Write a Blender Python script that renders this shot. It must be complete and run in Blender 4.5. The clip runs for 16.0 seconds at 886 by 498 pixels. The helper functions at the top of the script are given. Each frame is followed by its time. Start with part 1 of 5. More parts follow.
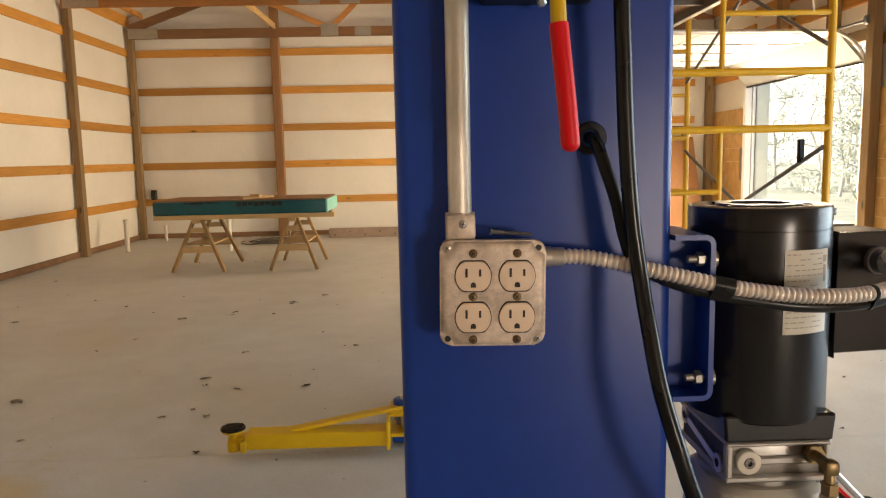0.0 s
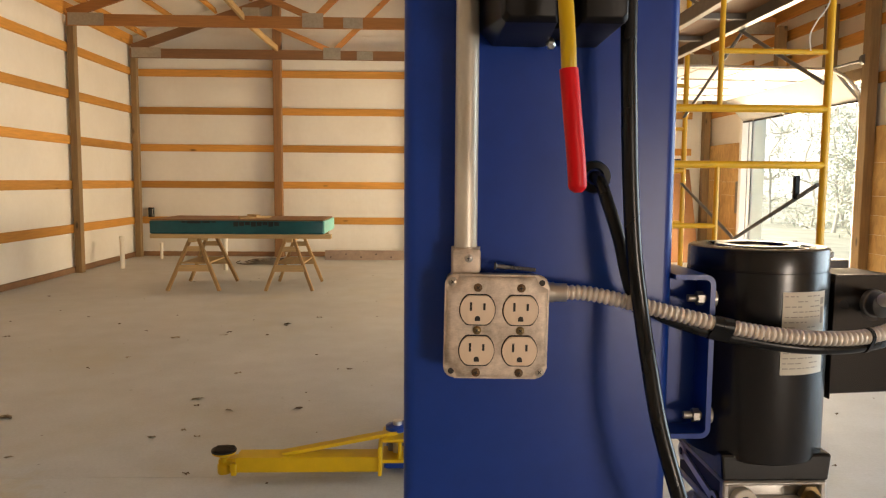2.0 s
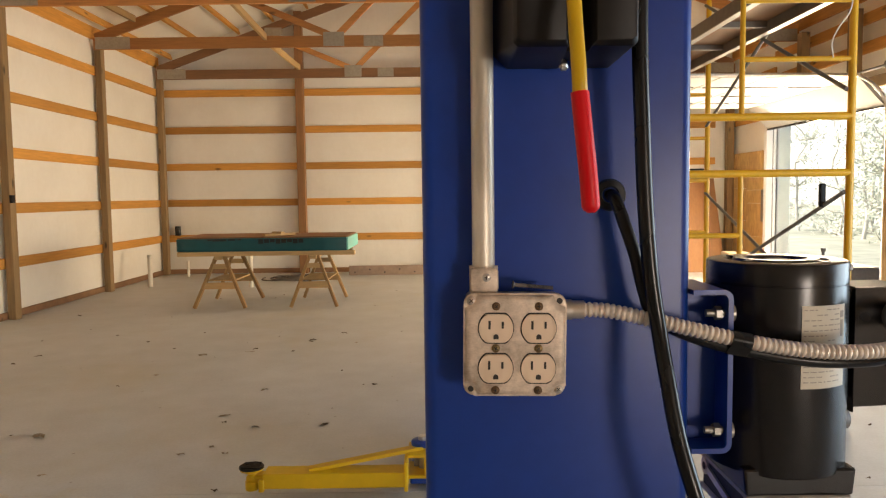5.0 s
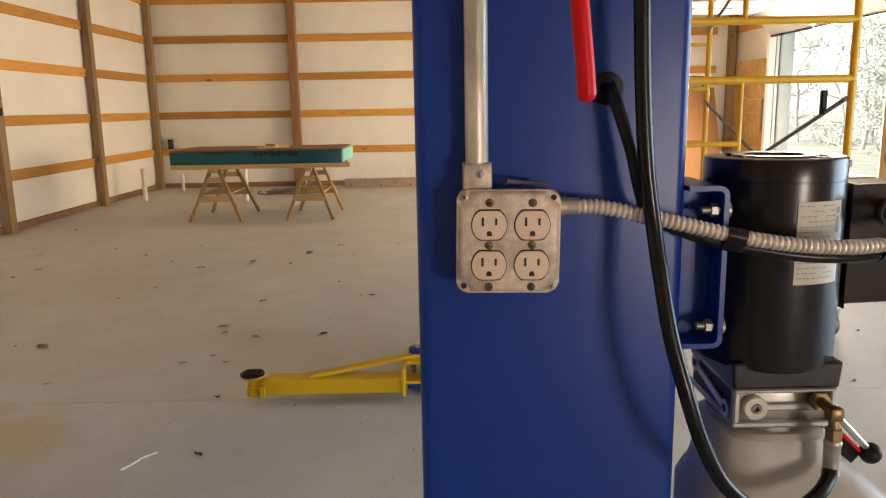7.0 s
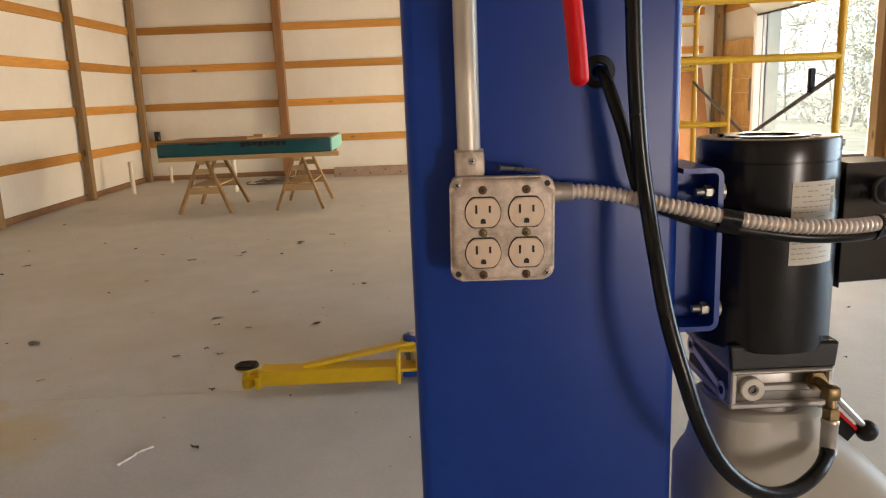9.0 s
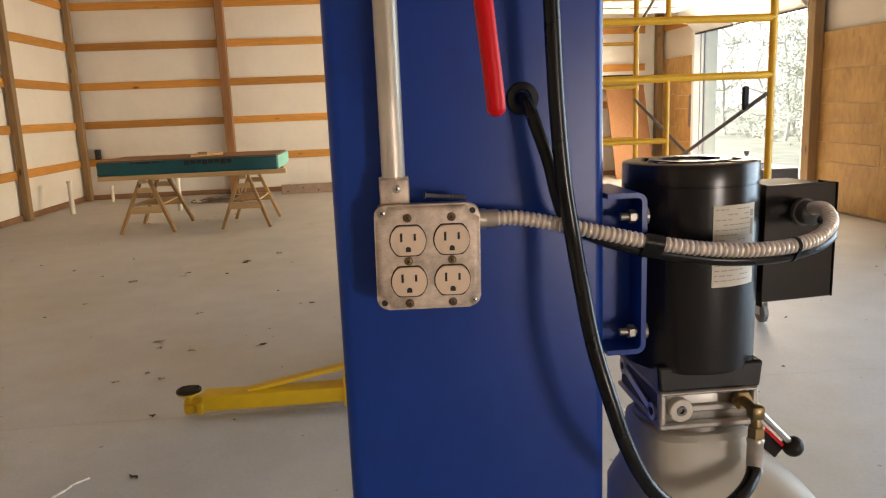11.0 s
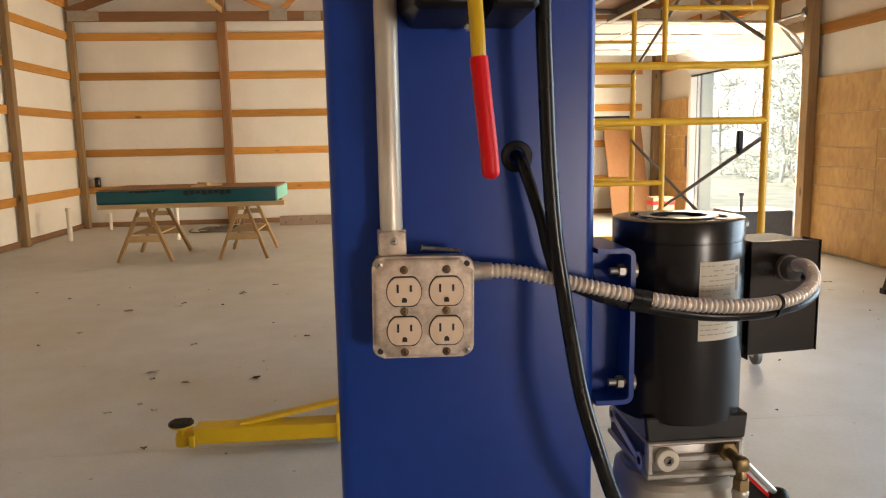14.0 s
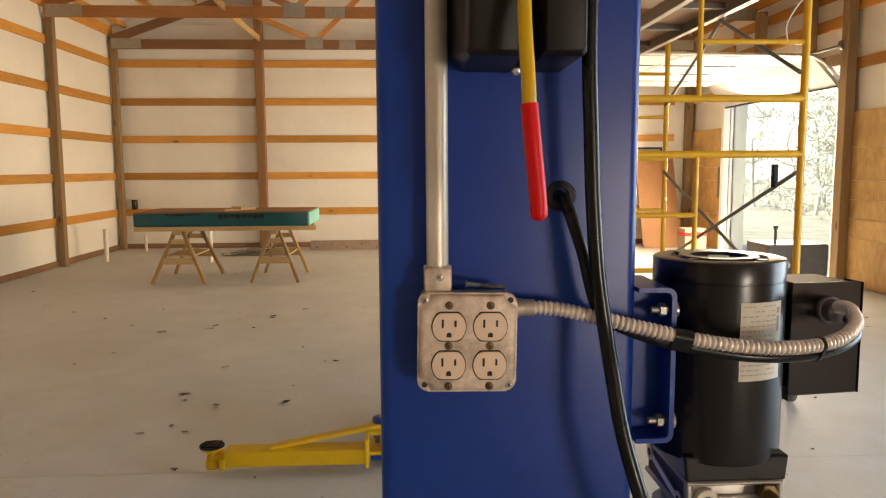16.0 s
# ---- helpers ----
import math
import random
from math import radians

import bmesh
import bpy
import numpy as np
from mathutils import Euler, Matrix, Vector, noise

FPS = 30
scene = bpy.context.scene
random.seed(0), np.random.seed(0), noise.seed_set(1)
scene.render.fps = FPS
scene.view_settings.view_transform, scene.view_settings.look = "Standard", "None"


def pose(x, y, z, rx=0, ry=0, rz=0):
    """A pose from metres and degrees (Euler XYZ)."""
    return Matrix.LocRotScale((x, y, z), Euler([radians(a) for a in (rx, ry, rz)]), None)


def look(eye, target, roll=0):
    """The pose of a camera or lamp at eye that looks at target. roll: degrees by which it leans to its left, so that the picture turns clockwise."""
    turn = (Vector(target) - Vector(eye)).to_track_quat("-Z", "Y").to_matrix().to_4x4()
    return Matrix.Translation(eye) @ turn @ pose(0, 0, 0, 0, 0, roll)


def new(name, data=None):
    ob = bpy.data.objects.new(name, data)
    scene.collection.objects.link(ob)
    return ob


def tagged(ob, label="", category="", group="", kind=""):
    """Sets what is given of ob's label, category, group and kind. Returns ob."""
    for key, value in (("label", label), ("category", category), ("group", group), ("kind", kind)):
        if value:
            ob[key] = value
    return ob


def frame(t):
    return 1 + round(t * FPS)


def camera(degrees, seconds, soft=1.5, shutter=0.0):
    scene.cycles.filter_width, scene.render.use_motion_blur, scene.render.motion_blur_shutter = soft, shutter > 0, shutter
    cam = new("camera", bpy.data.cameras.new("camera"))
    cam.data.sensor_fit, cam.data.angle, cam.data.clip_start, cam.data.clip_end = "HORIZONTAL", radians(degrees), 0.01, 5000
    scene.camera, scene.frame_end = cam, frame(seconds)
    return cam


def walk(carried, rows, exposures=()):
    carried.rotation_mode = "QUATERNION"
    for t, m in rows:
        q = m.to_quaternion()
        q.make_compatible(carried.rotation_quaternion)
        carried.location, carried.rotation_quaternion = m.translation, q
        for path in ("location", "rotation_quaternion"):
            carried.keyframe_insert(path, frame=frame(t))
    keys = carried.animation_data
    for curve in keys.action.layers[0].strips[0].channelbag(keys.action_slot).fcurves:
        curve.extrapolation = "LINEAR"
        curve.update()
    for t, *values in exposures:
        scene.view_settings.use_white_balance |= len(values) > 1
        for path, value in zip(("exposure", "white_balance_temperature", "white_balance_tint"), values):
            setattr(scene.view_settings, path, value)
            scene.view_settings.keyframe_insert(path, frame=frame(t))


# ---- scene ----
cam = camera(61.8, 16.0, soft=1.2)
PATH = [
    (0, (0.007, -0.005, 1.35), (0.059, 1.979, 1.103), -1.2),
    (0.5, (0.003, -0.003, 1.348), (0.072, 1.98, 1.09), -0.3),
    (1, (0.005, -0.009, 1.356), (0.082, 1.978, 1.142), -0.1),
    (1.5, (0.003, -0.012, 1.359), (0.056, 1.978, 1.165), -0.9),
    (2, (-0.004, -0.017, 1.36), (0.062, 1.974, 1.179), 0.4),
    (2.5, (-0.004, -0.016, 1.359), (0.054, 1.975, 1.176), 0.1),
    (3, (0.0, -0.022, 1.363), (0.052, 1.971, 1.196), -0.2),
    (3.5, (-0.001, -0.022, 1.363), (0.033, 1.97, 1.197), -0.3),
    (3.7, (-0.001, -0.022, 1.366), (0.021, 1.971, 1.207), -0.7),
    (5.8, (0.005, -0.034, 1.368), (0.002, 1.961, 1.224), -0.6),
    (6, (0.006, -0.03, 1.365), (0.011, 1.962, 1.193), -0.7),
    (6.5, (0.007, -0.03, 1.359), (0.013, 1.956, 1.119), -0.8),
    (7, (0.005, -0.022, 1.35), (0.013, 1.942, 0.974), -1.0),
    (7.5, (0.0, -0.021, 1.345), (0.029, 1.938, 0.942), -0.3),
    (8, (0.001, -0.016, 1.347), (0.013, 1.94, 0.933), -1.8),
    (10.3, (0.012, -0.013, 1.355), (0.08, 1.945, 0.953), -2.1),
    (10.5, (0.016, -0.011, 1.356), (0.116, 1.947, 0.958), -1.9),
    (11, (0.029, -0.006, 1.361), (0.192, 1.951, 0.984), -2.3),
    (11.5, (0.038, -0.006, 1.363), (0.214, 1.95, 0.984), -3.4),
    (12, (0.047, -0.008, 1.37), (0.249, 1.95, 1.015), -3.5),
    (12.5, (0.048, -0.013, 1.372), (0.292, 1.942, 1.025), -2.4),
    (13, (0.049, -0.018, 1.375), (0.327, 1.935, 1.045), -1.2),
    (13.3, (0.046, -0.022, 1.382), (0.395, 1.923, 1.066), -0.5),
    (13.5, (0.044, -0.024, 1.386), (0.313, 1.933, 1.077), -1.1),
    (13.7, (0.038, -0.026, 1.386), (0.252, 1.938, 1.104), -1.1),
    (14, (0.029, -0.029, 1.384), (0.205, 1.942, 1.095), -1.1),
    (14.5, (0.028, -0.029, 1.379), (0.198, 1.939, 1.068), -1.1),
    (15, (0.022, -0.029, 1.378), (0.17, 1.94, 1.056), -1.2),
    (15.5, (0.017, -0.038, 1.385), (0.152, 1.938, 1.109), -0.8),
    (16, (0.01, -0.046, 1.397), (0.112, 1.94, 1.18), -0.3),
]
walk(cam, [(t, look(eye, target, roll)) for t, eye, target, roll in PATH], [(0.0, 1.45, 7500, 12), (3.5, 1.45, 7500, 12), (6.5, 1.43, 6950, 12.5), (13.0, 1.45, 6900, 12.5), (16.0, 1.46, 7450, 12)])

# ---- light ----
world = bpy.data.worlds.new("world")
scene.world = world
world.use_nodes = True
wn = world.node_tree.nodes
sky = wn.new("ShaderNodeTexSky")
sky.sky_type = "NISHITA"
sky.sun_disc = False
sky.sun_elevation = radians(48)
sky.sun_rotation = radians(-80)
wn["Background"].inputs[1].default_value = 0.15
world.node_tree.links.new(sky.outputs[0], wn["Background"].inputs[0])

sun = new("sun", bpy.data.lights.new("sun", "SUN"))
sun.data.energy = 3.6
sun.data.angle = radians(0.6)
sun.data.color = (1.0, 0.93, 0.82)
sun.matrix_world = look((-30, 6, 34), (0, 0, 0))


def opening_light(name, eye, target, wide, high, watts, colour):
    lamp = new(name, bpy.data.lights.new(name, "AREA"))
    lamp.data.shape = "RECTANGLE"
    lamp.data.size, lamp.data.size_y = wide, high
    lamp.data.energy = watts
    lamp.data.color = colour
    lamp.matrix_world = look(eye, target)
    return lamp


# daylight that comes in through the open doors of the east wall
opening_light("daylight_side_door", (5.2, 2.0, 1.25), (-2.0, 3.4, 1.9), 3.9, 2.3, 66, (0.55, 0.77, 1.0))
opening_light("daylight_far_door", (5.29, 10.08, 1.3), (-2.0, 8.6, 0.2), 3.0, 2.45, 202, (1.0, 0.84, 0.62))
# added fill from behind the viewpoint; the south wall is closed there
opening_light("south_fill_light", (3.3, -6.12, 0.65), (0.6, 2, 0.5), 2.0, 1.1, 92, (1.0, 0.92, 0.86))


# ---- materials ----
def material(name, rough=0.5, metal=0.0):
    m = bpy.data.materials.new(name)
    m.use_nodes = True
    b = m.node_tree.nodes["Principled BSDF"]
    b.inputs["Roughness"].default_value = rough
    b.inputs["Metallic"].default_value = metal
    return m, m.node_tree, b


def node(tree, kind, **inputs):
    n = tree.nodes.new(kind)
    for key, value in inputs.items():
        n.inputs[key].default_value = value
    return n


def coords(tree, scale=(1, 1, 1), shift_by_object=False):
    tc = tree.nodes.new("ShaderNodeTexCoord")
    mp = tree.nodes.new("ShaderNodeMapping")
    mp.inputs["Scale"].default_value = scale
    tree.links.new(tc.outputs["Object"], mp.inputs["Vector"])
    if shift_by_object:
        info = tree.nodes.new("ShaderNodeObjectInfo")
        mul = tree.nodes.new("ShaderNodeMath")
        mul.operation = "MULTIPLY"
        mul.inputs[1].default_value = 37.0
        tree.links.new(info.outputs["Random"], mul.inputs[0])
        tree.links.new(mul.outputs[0], mp.inputs["Location"])
    return mp


def ramp(tree, fac, stops):
    r = tree.nodes.new("ShaderNodeValToRGB")
    el = r.color_ramp.elements
    while len(el) < len(stops):
        el.new(0.5)
    for e, (p, c) in zip(el, stops):
        e.position = p
        e.color = (*c, 1)
    tree.links.new(fac, r.inputs[0])
    return r.outputs[0]


def mix(tree, fac, a, b, mode="MIX"):
    m = tree.nodes.new("ShaderNodeMix")
    m.data_type = "RGBA"
    m.blend_type = mode
    for sock, v in ((m.inputs[0], fac), (m.inputs[6], a), (m.inputs[7], b)):
        if isinstance(v, (int, float)):
            sock.default_value = v
        elif isinstance(v, tuple):
            sock.default_value = (*v, 1)
        else:
            tree.links.new(v, sock)
    return m.outputs[2]


def noise_tex(tree, mp, scale, detail=4.0, rough=0.55):
    n = node(tree, "ShaderNodeTexNoise", Scale=scale, Detail=detail, Roughness=rough)
    tree.links.new(mp.outputs[0], n.inputs["Vector"])
    return n.outputs["Fac"]


def bump(tree, b, height, strength=0.2, distance=0.002):
    n = node(tree, "ShaderNodeBump", Strength=strength, Distance=distance)
    tree.links.new(height, n.inputs["Height"])
    tree.links.new(n.outputs[0], b.inputs["Normal"])


def plain(name, colour, rough=0.5, metal=0.0, vary=0.12, scale=30.0, relief=0.05, rough_vary=0.1):
    """A painted or cast surface with a fine and a coarse variation."""
    m, t, b = material(name, rough, metal)
    mp = coords(t, shift_by_object=True)
    fine = noise_tex(t, mp, scale, 5)
    coarse = noise_tex(t, mp, scale * 0.12, 3)
    dark = tuple(c * (1 - vary) for c in colour)
    light = tuple(min(1, c * (1 + vary)) for c in colour)
    c1 = ramp(t, fine, [(0.3, dark), (0.7, light)])
    c2 = ramp(t, coarse, [(0.3, dark), (0.7, light)])
    t.links.new(mix(t, 0.5, c1, c2), b.inputs["Base Color"])
    rr = node(t, "ShaderNodeMapRange")
    rr.inputs["To Min"].default_value = max(0.02, rough - rough_vary)
    rr.inputs["To Max"].default_value = min(1.0, rough + rough_vary)
    t.links.new(coarse, rr.inputs["Value"])
    t.links.new(rr.outputs[0], b.inputs["Roughness"])
    if relief:
        bump(t, b, fine, relief, 0.001)
    return m


def wood(name, colour, axis, rough=0.65, knots=True, vary=0.25):
    """Sawn softwood with its grain along the axis."""
    m, t, b = material(name, rough)
    s = [9.0, 9.0, 9.0]
    s["xyz".index(axis)] = 0.7
    mp = coords(t, tuple(s), True)
    grain = noise_tex(t, mp, 5.0, 6, 0.6)
    broad = noise_tex(t, mp, 0.6, 2)
    dark = tuple(c * (1 - vary) for c in colour)
    light = tuple(min(1, c * (1 + vary)) for c in colour)
    col = mix(t, 0.45, ramp(t, grain, [(0.3, dark), (0.7, light)]), ramp(t, broad, [(0.3, dark), (0.7, light)]))
    info = t.nodes.new("ShaderNodeObjectInfo")
    tint = ramp(t, info.outputs["Random"], [(0.0, (0.66, 0.62, 0.56)), (0.45, (0.95, 0.92, 0.86)), (1.0, (1.14, 1.1, 1.02))])
    col = mix(t, 1.0, col, tint, "MULTIPLY")
    if knots:
        s2 = [5.0, 5.0, 5.0]
        s2["xyz".index(axis)] = 1.8
        mk = coords(t, tuple(s2), True)
        v = node(t, "ShaderNodeTexVoronoi", Scale=1.0)
        t.links.new(mk.outputs[0], v.inputs["Vector"])
        k = ramp(t, v.outputs["Distance"], [(0.05, (1, 1, 1)), (0.13, (0, 0, 0))])
        col = mix(t, k, col, tuple(c * 0.3 for c in colour))
    t.links.new(col, b.inputs["Base Color"])
    bump(t, b, grain, 0.25, 0.002)
    return m


ORANGE = (0.59, 0.285, 0.062)
GREY_WOOD = (0.27, 0.175, 0.085)
WOOD_X = wood("girt_timber_x", ORANGE, "x")
WOOD_Y = wood("girt_timber_y", ORANGE, "y")
WOOD_Z = wood("upright_timber", (0.25, 0.125, 0.052), "z")
POST_Z = wood("treated_post", GREY_WOOD, "z")
SKIRT = wood("skirt_timber", (0.27, 0.15, 0.08), "x")
TRUSS_X = wood("truss_timber", (0.56, 0.26, 0.085), "x")
# darker brown timber for the chords of the northmost truss
TRUSS_DARK = wood("darker_truss_timber", (0.2, 0.1, 0.045), "x")
PALE_X = wood("pale_pine_x", (0.5, 0.34, 0.165), "x")
PALE_Y = wood("pale_pine_y", (0.5, 0.34, 0.165), "y")
PALE_Z = wood("pale_pine_z", (0.36, 0.22, 0.09), "z")
PLY = wood("plywood_sheet", (0.34, 0.165, 0.07), "z", knots=False, vary=0.15)


def foil_material():
    m, t, b = material("white_insulation_facing", 0.42)
    mp = coords(t)
    big = noise_tex(t, mp, 1.1, 3)
    fine = noise_tex(t, mp, 14.0, 4)
    col = mix(t, 0.3, ramp(t, big, [(0.3, (0.77, 0.725, 0.64)), (0.7, (0.86, 0.825, 0.75))]), ramp(t, fine, [(0.35, (0.79, 0.745, 0.66)), (0.65, (0.85, 0.81, 0.73))]))
    t.links.new(col, b.inputs["Base Color"])
    mw = coords(t, (0.9, 0.9, 0.35))
    wr = noise_tex(t, mw, 3.0, 4, 0.6)
    # faint upright creases where the sheet was folded and stretched
    crease = noise_tex(t, coords(t, (7.0, 7.0, 0.22)), 1.0, 5, 0.62)
    both = t.nodes.new("ShaderNodeMath")
    both.operation = "MULTIPLY_ADD"
    both.inputs[1].default_value = 0.35
    t.links.new(crease, both.inputs[0])
    t.links.new(wr, both.inputs[2])
    bump(t, b, both.outputs[0], 0.3, 0.03)
    return m


FOIL = foil_material()


def osb_material():
    m, t, b = material("strand_board", 0.6)
    mp = coords(t, (1, 1, 1), True)
    mp2 = coords(t, (1, 1, 0.4), True)
    v = node(t, "ShaderNodeTexVoronoi", Scale=26.0)
    t.links.new(mp2.outputs[0], v.inputs["Vector"])
    n = noise_tex(t, mp, 3.0, 4)
    col = mix(t, 0.6, ramp(t, v.outputs["Color"], [(0.15, (0.38, 0.21, 0.07)), (0.85, (0.65, 0.41, 0.155))]), ramp(t, n, [(0.32, (0.43, 0.255, 0.095)), (0.68, (0.67, 0.42, 0.16))]))
    t.links.new(col, b.inputs["Base Color"])
    bump(t, b, v.outputs["Distance"], 0.2, 0.002)
    return m


OSB = osb_material()


def concrete_material():
    m, t, b = material("trowelled_concrete", 0.5)
    mp = coords(t)
    fine = noise_tex(t, mp, 60.0, 6, 0.7)
    mid = noise_tex(t, mp, 3.2, 6, 0.6)
    big = noise_tex(t, mp, 0.45, 4)
    col = mix(t, 0.5, ramp(t, big, [(0.34, (0.455, 0.455, 0.445)), (0.66, (0.62, 0.63, 0.63))]), ramp(t, mid, [(0.34, (0.46, 0.46, 0.45)), (0.66, (0.62, 0.63, 0.63))]))
    col = mix(t, 0.22, col, ramp(t, fine, [(0.35, (0.36, 0.34, 0.31)), (0.65, (0.62, 0.6, 0.57))]))
    # ochre dust trodden in, worn in patches
    dust = noise_tex(t, coords(t, (0.7, 0.5, 1)), 1.3, 5, 0.65)
    col = mix(t, ramp(t, dust, [(0.52, (0, 0, 0)), (0.78, (0.45, 0.45, 0.45))]), col, (0.48, 0.42, 0.26))
    # spilled ochre dust in one patch
    dist = t.nodes.new("ShaderNodeVectorMath")
    dist.operation = "DISTANCE"
    dist.inputs[1].default_value = (-2.05, -0.1, 0)
    t.links.new(mp.outputs[0], dist.inputs[0])
    wob = t.nodes.new("ShaderNodeMath")
    wob.operation = "ADD"
    t.links.new(dist.outputs["Value"], wob.inputs[0])
    t.links.new(mid, wob.inputs[1])
    col = mix(t, ramp(t, wob.outputs[0], [(0.6, (0.7, 0.7, 0.7)), (1.65, (0, 0, 0))]), col, (0.54, 0.4, 0.13))
    spots = node(t, "ShaderNodeTexVoronoi", Scale=5.0)
    t.links.new(mp.outputs[0], spots.inputs["Vector"])
    col = mix(t, ramp(t, spots.outputs["Distance"], [(0.03, (0.6, 0.6, 0.6)), (0.055, (0, 0, 0))]), col, (0.2, 0.17, 0.13))
    t.links.new(col, b.inputs["Base Color"])
    rr = node(t, "ShaderNodeMapRange")
    rr.inputs["To Min"].default_value = 0.48
    rr.inputs["To Max"].default_value = 0.72
    t.links.new(mid, rr.inputs["Value"])
    t.links.new(rr.outputs[0], b.inputs["Roughness"])
    bump(t, b, mid, 0.12, 0.004)
    return m


CONCRETE = concrete_material()
BLUE = plain("blue_lift_paint", (0.0036, 0.041, 0.28), 0.33, 0, 0.12, 55.0, 0.06, 0.06)
BLUE.node_tree.nodes["Principled BSDF"].inputs["Specular IOR Level"].default_value = 0.38
YELLOW = plain("yellow_lift_paint", (0.66, 0.4, 0.006), 0.38, 0, 0.1, 20.0)
SCAFF = plain("yellow_scaffold_paint", (0.72, 0.36, 0.01), 0.4, 0, 0.15, 14.0)
STEEL = plain("galvanised_steel", (0.56, 0.5, 0.43), 0.36, 0.8, 0.35, 45.0, 0.15, 0.14)
CONDUIT = plain("galvanised_tube", (0.72, 0.65, 0.54), 0.42, 0.45, 0.15, 25.0, 0.06)
def scuffed_plate():
    m, t, bs = material("scuffed_steel_plate", 0.4, 0.2)
    mp = coords(t)
    big, mid, fine = noise_tex(t, mp, 28.0, 5, 0.6), noise_tex(t, mp, 95.0, 6, 0.7), noise_tex(t, coords(t, (1, 1, 6)), 220.0, 3)
    col = mix(t, 0.5, ramp(t, big, [(0.36, (0.25, 0.165, 0.1)), (0.56, (0.86, 0.67, 0.52))]), ramp(t, mid, [(0.32, (0.34, 0.255, 0.18)), (0.64, (0.86, 0.72, 0.58))]))
    col = mix(t, 0.2, col, ramp(t, fine, [(0.3, (0.35, 0.3, 0.25)), (0.7, (0.75, 0.7, 0.63))]))
    t.links.new(col, bs.inputs["Base Color"])
    r = node(t, "ShaderNodeMapRange")
    r.inputs["To Min"].default_value, r.inputs["To Max"].default_value = 0.28, 0.6
    t.links.new(big, r.inputs["Value"])
    t.links.new(r.outputs[0], bs.inputs["Roughness"])
    bump(t, bs, mid, 0.15, 0.0006)
    return m


COVER = scuffed_plate()
RUSTY = plain("browned_steel", (0.17, 0.1, 0.05), 0.45, 0.5, 0.3, 300.0)
ZINC = plain("dull_zinc_bolt", (0.36, 0.34, 0.31), 0.42, 0.8, 0.2, 60.0)
BRIGHT = plain("zinc_plated_steel", (0.66, 0.64, 0.6), 0.3, 0.9, 0.1, 60.0)
DARK_STEEL = plain("dull_steel", (0.2, 0.19, 0.18), 0.5, 0.6, 0.2, 40.0)
ALU = plain("cast_aluminium", (0.4, 0.38, 0.35), 0.42, 0.75, 0.15, 70.0, 0.25)
BLACK = plain("black_gloss_paint", (0.01, 0.0085, 0.0085), 0.26, 0, 0.2, 40.0, 0.03, 0.05)
BLACK_MATT = plain("black_plastic", (0.013, 0.0105, 0.0095), 0.42, 0, 0.2, 60.0, 0.1)
BLACK_MATT.node_tree.nodes["Principled BSDF"].inputs["Specular IOR Level"].default_value = 0.22
BOARD_RAIL = plain("weathered_board_rail", (0.2, 0.165, 0.13), 0.55, 0.3, 0.2, 20.0, 0.1)
FLEX = plain("bright_steel_armour", (0.84, 0.74, 0.64), 0.34, 0.45, 0.15, 60.0, 0.05)
RUBBER = plain("black_rubber", (0.007, 0.0065, 0.0065), 0.27, 0, 0.25, 80.0, 0.05)
RUBBER.node_tree.nodes["Principled BSDF"].inputs["Specular IOR Level"].default_value = 0.35
RED = plain("red_vinyl_grip", (0.7, 0.003, 0.008), 0.4, 0, 0.08, 40.0)
RED.node_tree.nodes["Principled BSDF"].inputs["Specular IOR Level"].default_value = 0.3
BRASS = plain("brass", (0.28, 0.2, 0.1), 0.42, 0.9, 0.15, 60.0)
ALMOND = plain("almond_plastic", (0.82, 0.63, 0.46), 0.4, 0, 0.04, 60.0, 0.02)
SLOT = plain("dark_slot", (0.02, 0.014, 0.01), 0.6, 0, 0.1, 60.0, 0)
LABEL = plain("printed_label", (0.68, 0.63, 0.52), 0.5, 0, 0.05, 60.0, 0.02)
INK = plain("label_ink", (0.4, 0.36, 0.3), 0.6, 0, 0.1, 60.0, 0)
PRINT = plain("black_print", (0.012, 0.014, 0.014), 0.5, 0, 0.1, 40.0, 0)
TANK = plain("white_plastic_tank", (0.5, 0.47, 0.4), 0.46, 0, 0.05, 10.0, 0.03)
PVC = plain("white_plastic_pipe", (0.75, 0.7, 0.6), 0.4, 0, 0.08, 20.0)
TEAL = plain("teal_wrap", (0.0015, 0.088, 0.1), 0.4, 0, 0.2, 9.0, 0.3)
TEAL_PALE = plain("pale_teal_end_wrap", (0.16, 0.5, 0.44), 0.35, 0, 0.3, 16.0, 0.4)
PLATE = plain("truss_plate", (0.4, 0.37, 0.31), 0.45, 0.6, 0.2, 30.0, 0.2)
JAMB_WHITE = plain("white_jamb_paint", (0.82, 0.82, 0.8), 0.4, 0, 0.04, 6.0)
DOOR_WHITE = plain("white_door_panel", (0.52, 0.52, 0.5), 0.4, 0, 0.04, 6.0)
LEAF_DRY = plain("dry_leaf", (0.11, 0.075, 0.045), 0.8, 0, 0.3, 40.0)
LEAF_PALE = plain("pale_dry_leaf", (0.36, 0.31, 0.24), 0.85, 0, 0.35, 40.0)
WIRE = plain("grey_cable", (0.16, 0.135, 0.11), 0.6, 0, 0.15, 40.0)
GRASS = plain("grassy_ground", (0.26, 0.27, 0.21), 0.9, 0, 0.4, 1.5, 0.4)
# bark and leaf colours paled to imitate the overexposed glare outdoors
BARK = plain("washed_out_bark", (0.5, 0.47, 0.41), 0.9, 0, 0.3, 12.0, 0.5)
LEAF = plain("washed_out_foliage", (0.43, 0.46, 0.37), 0.7, 0, 0.4, 2.0, 0)
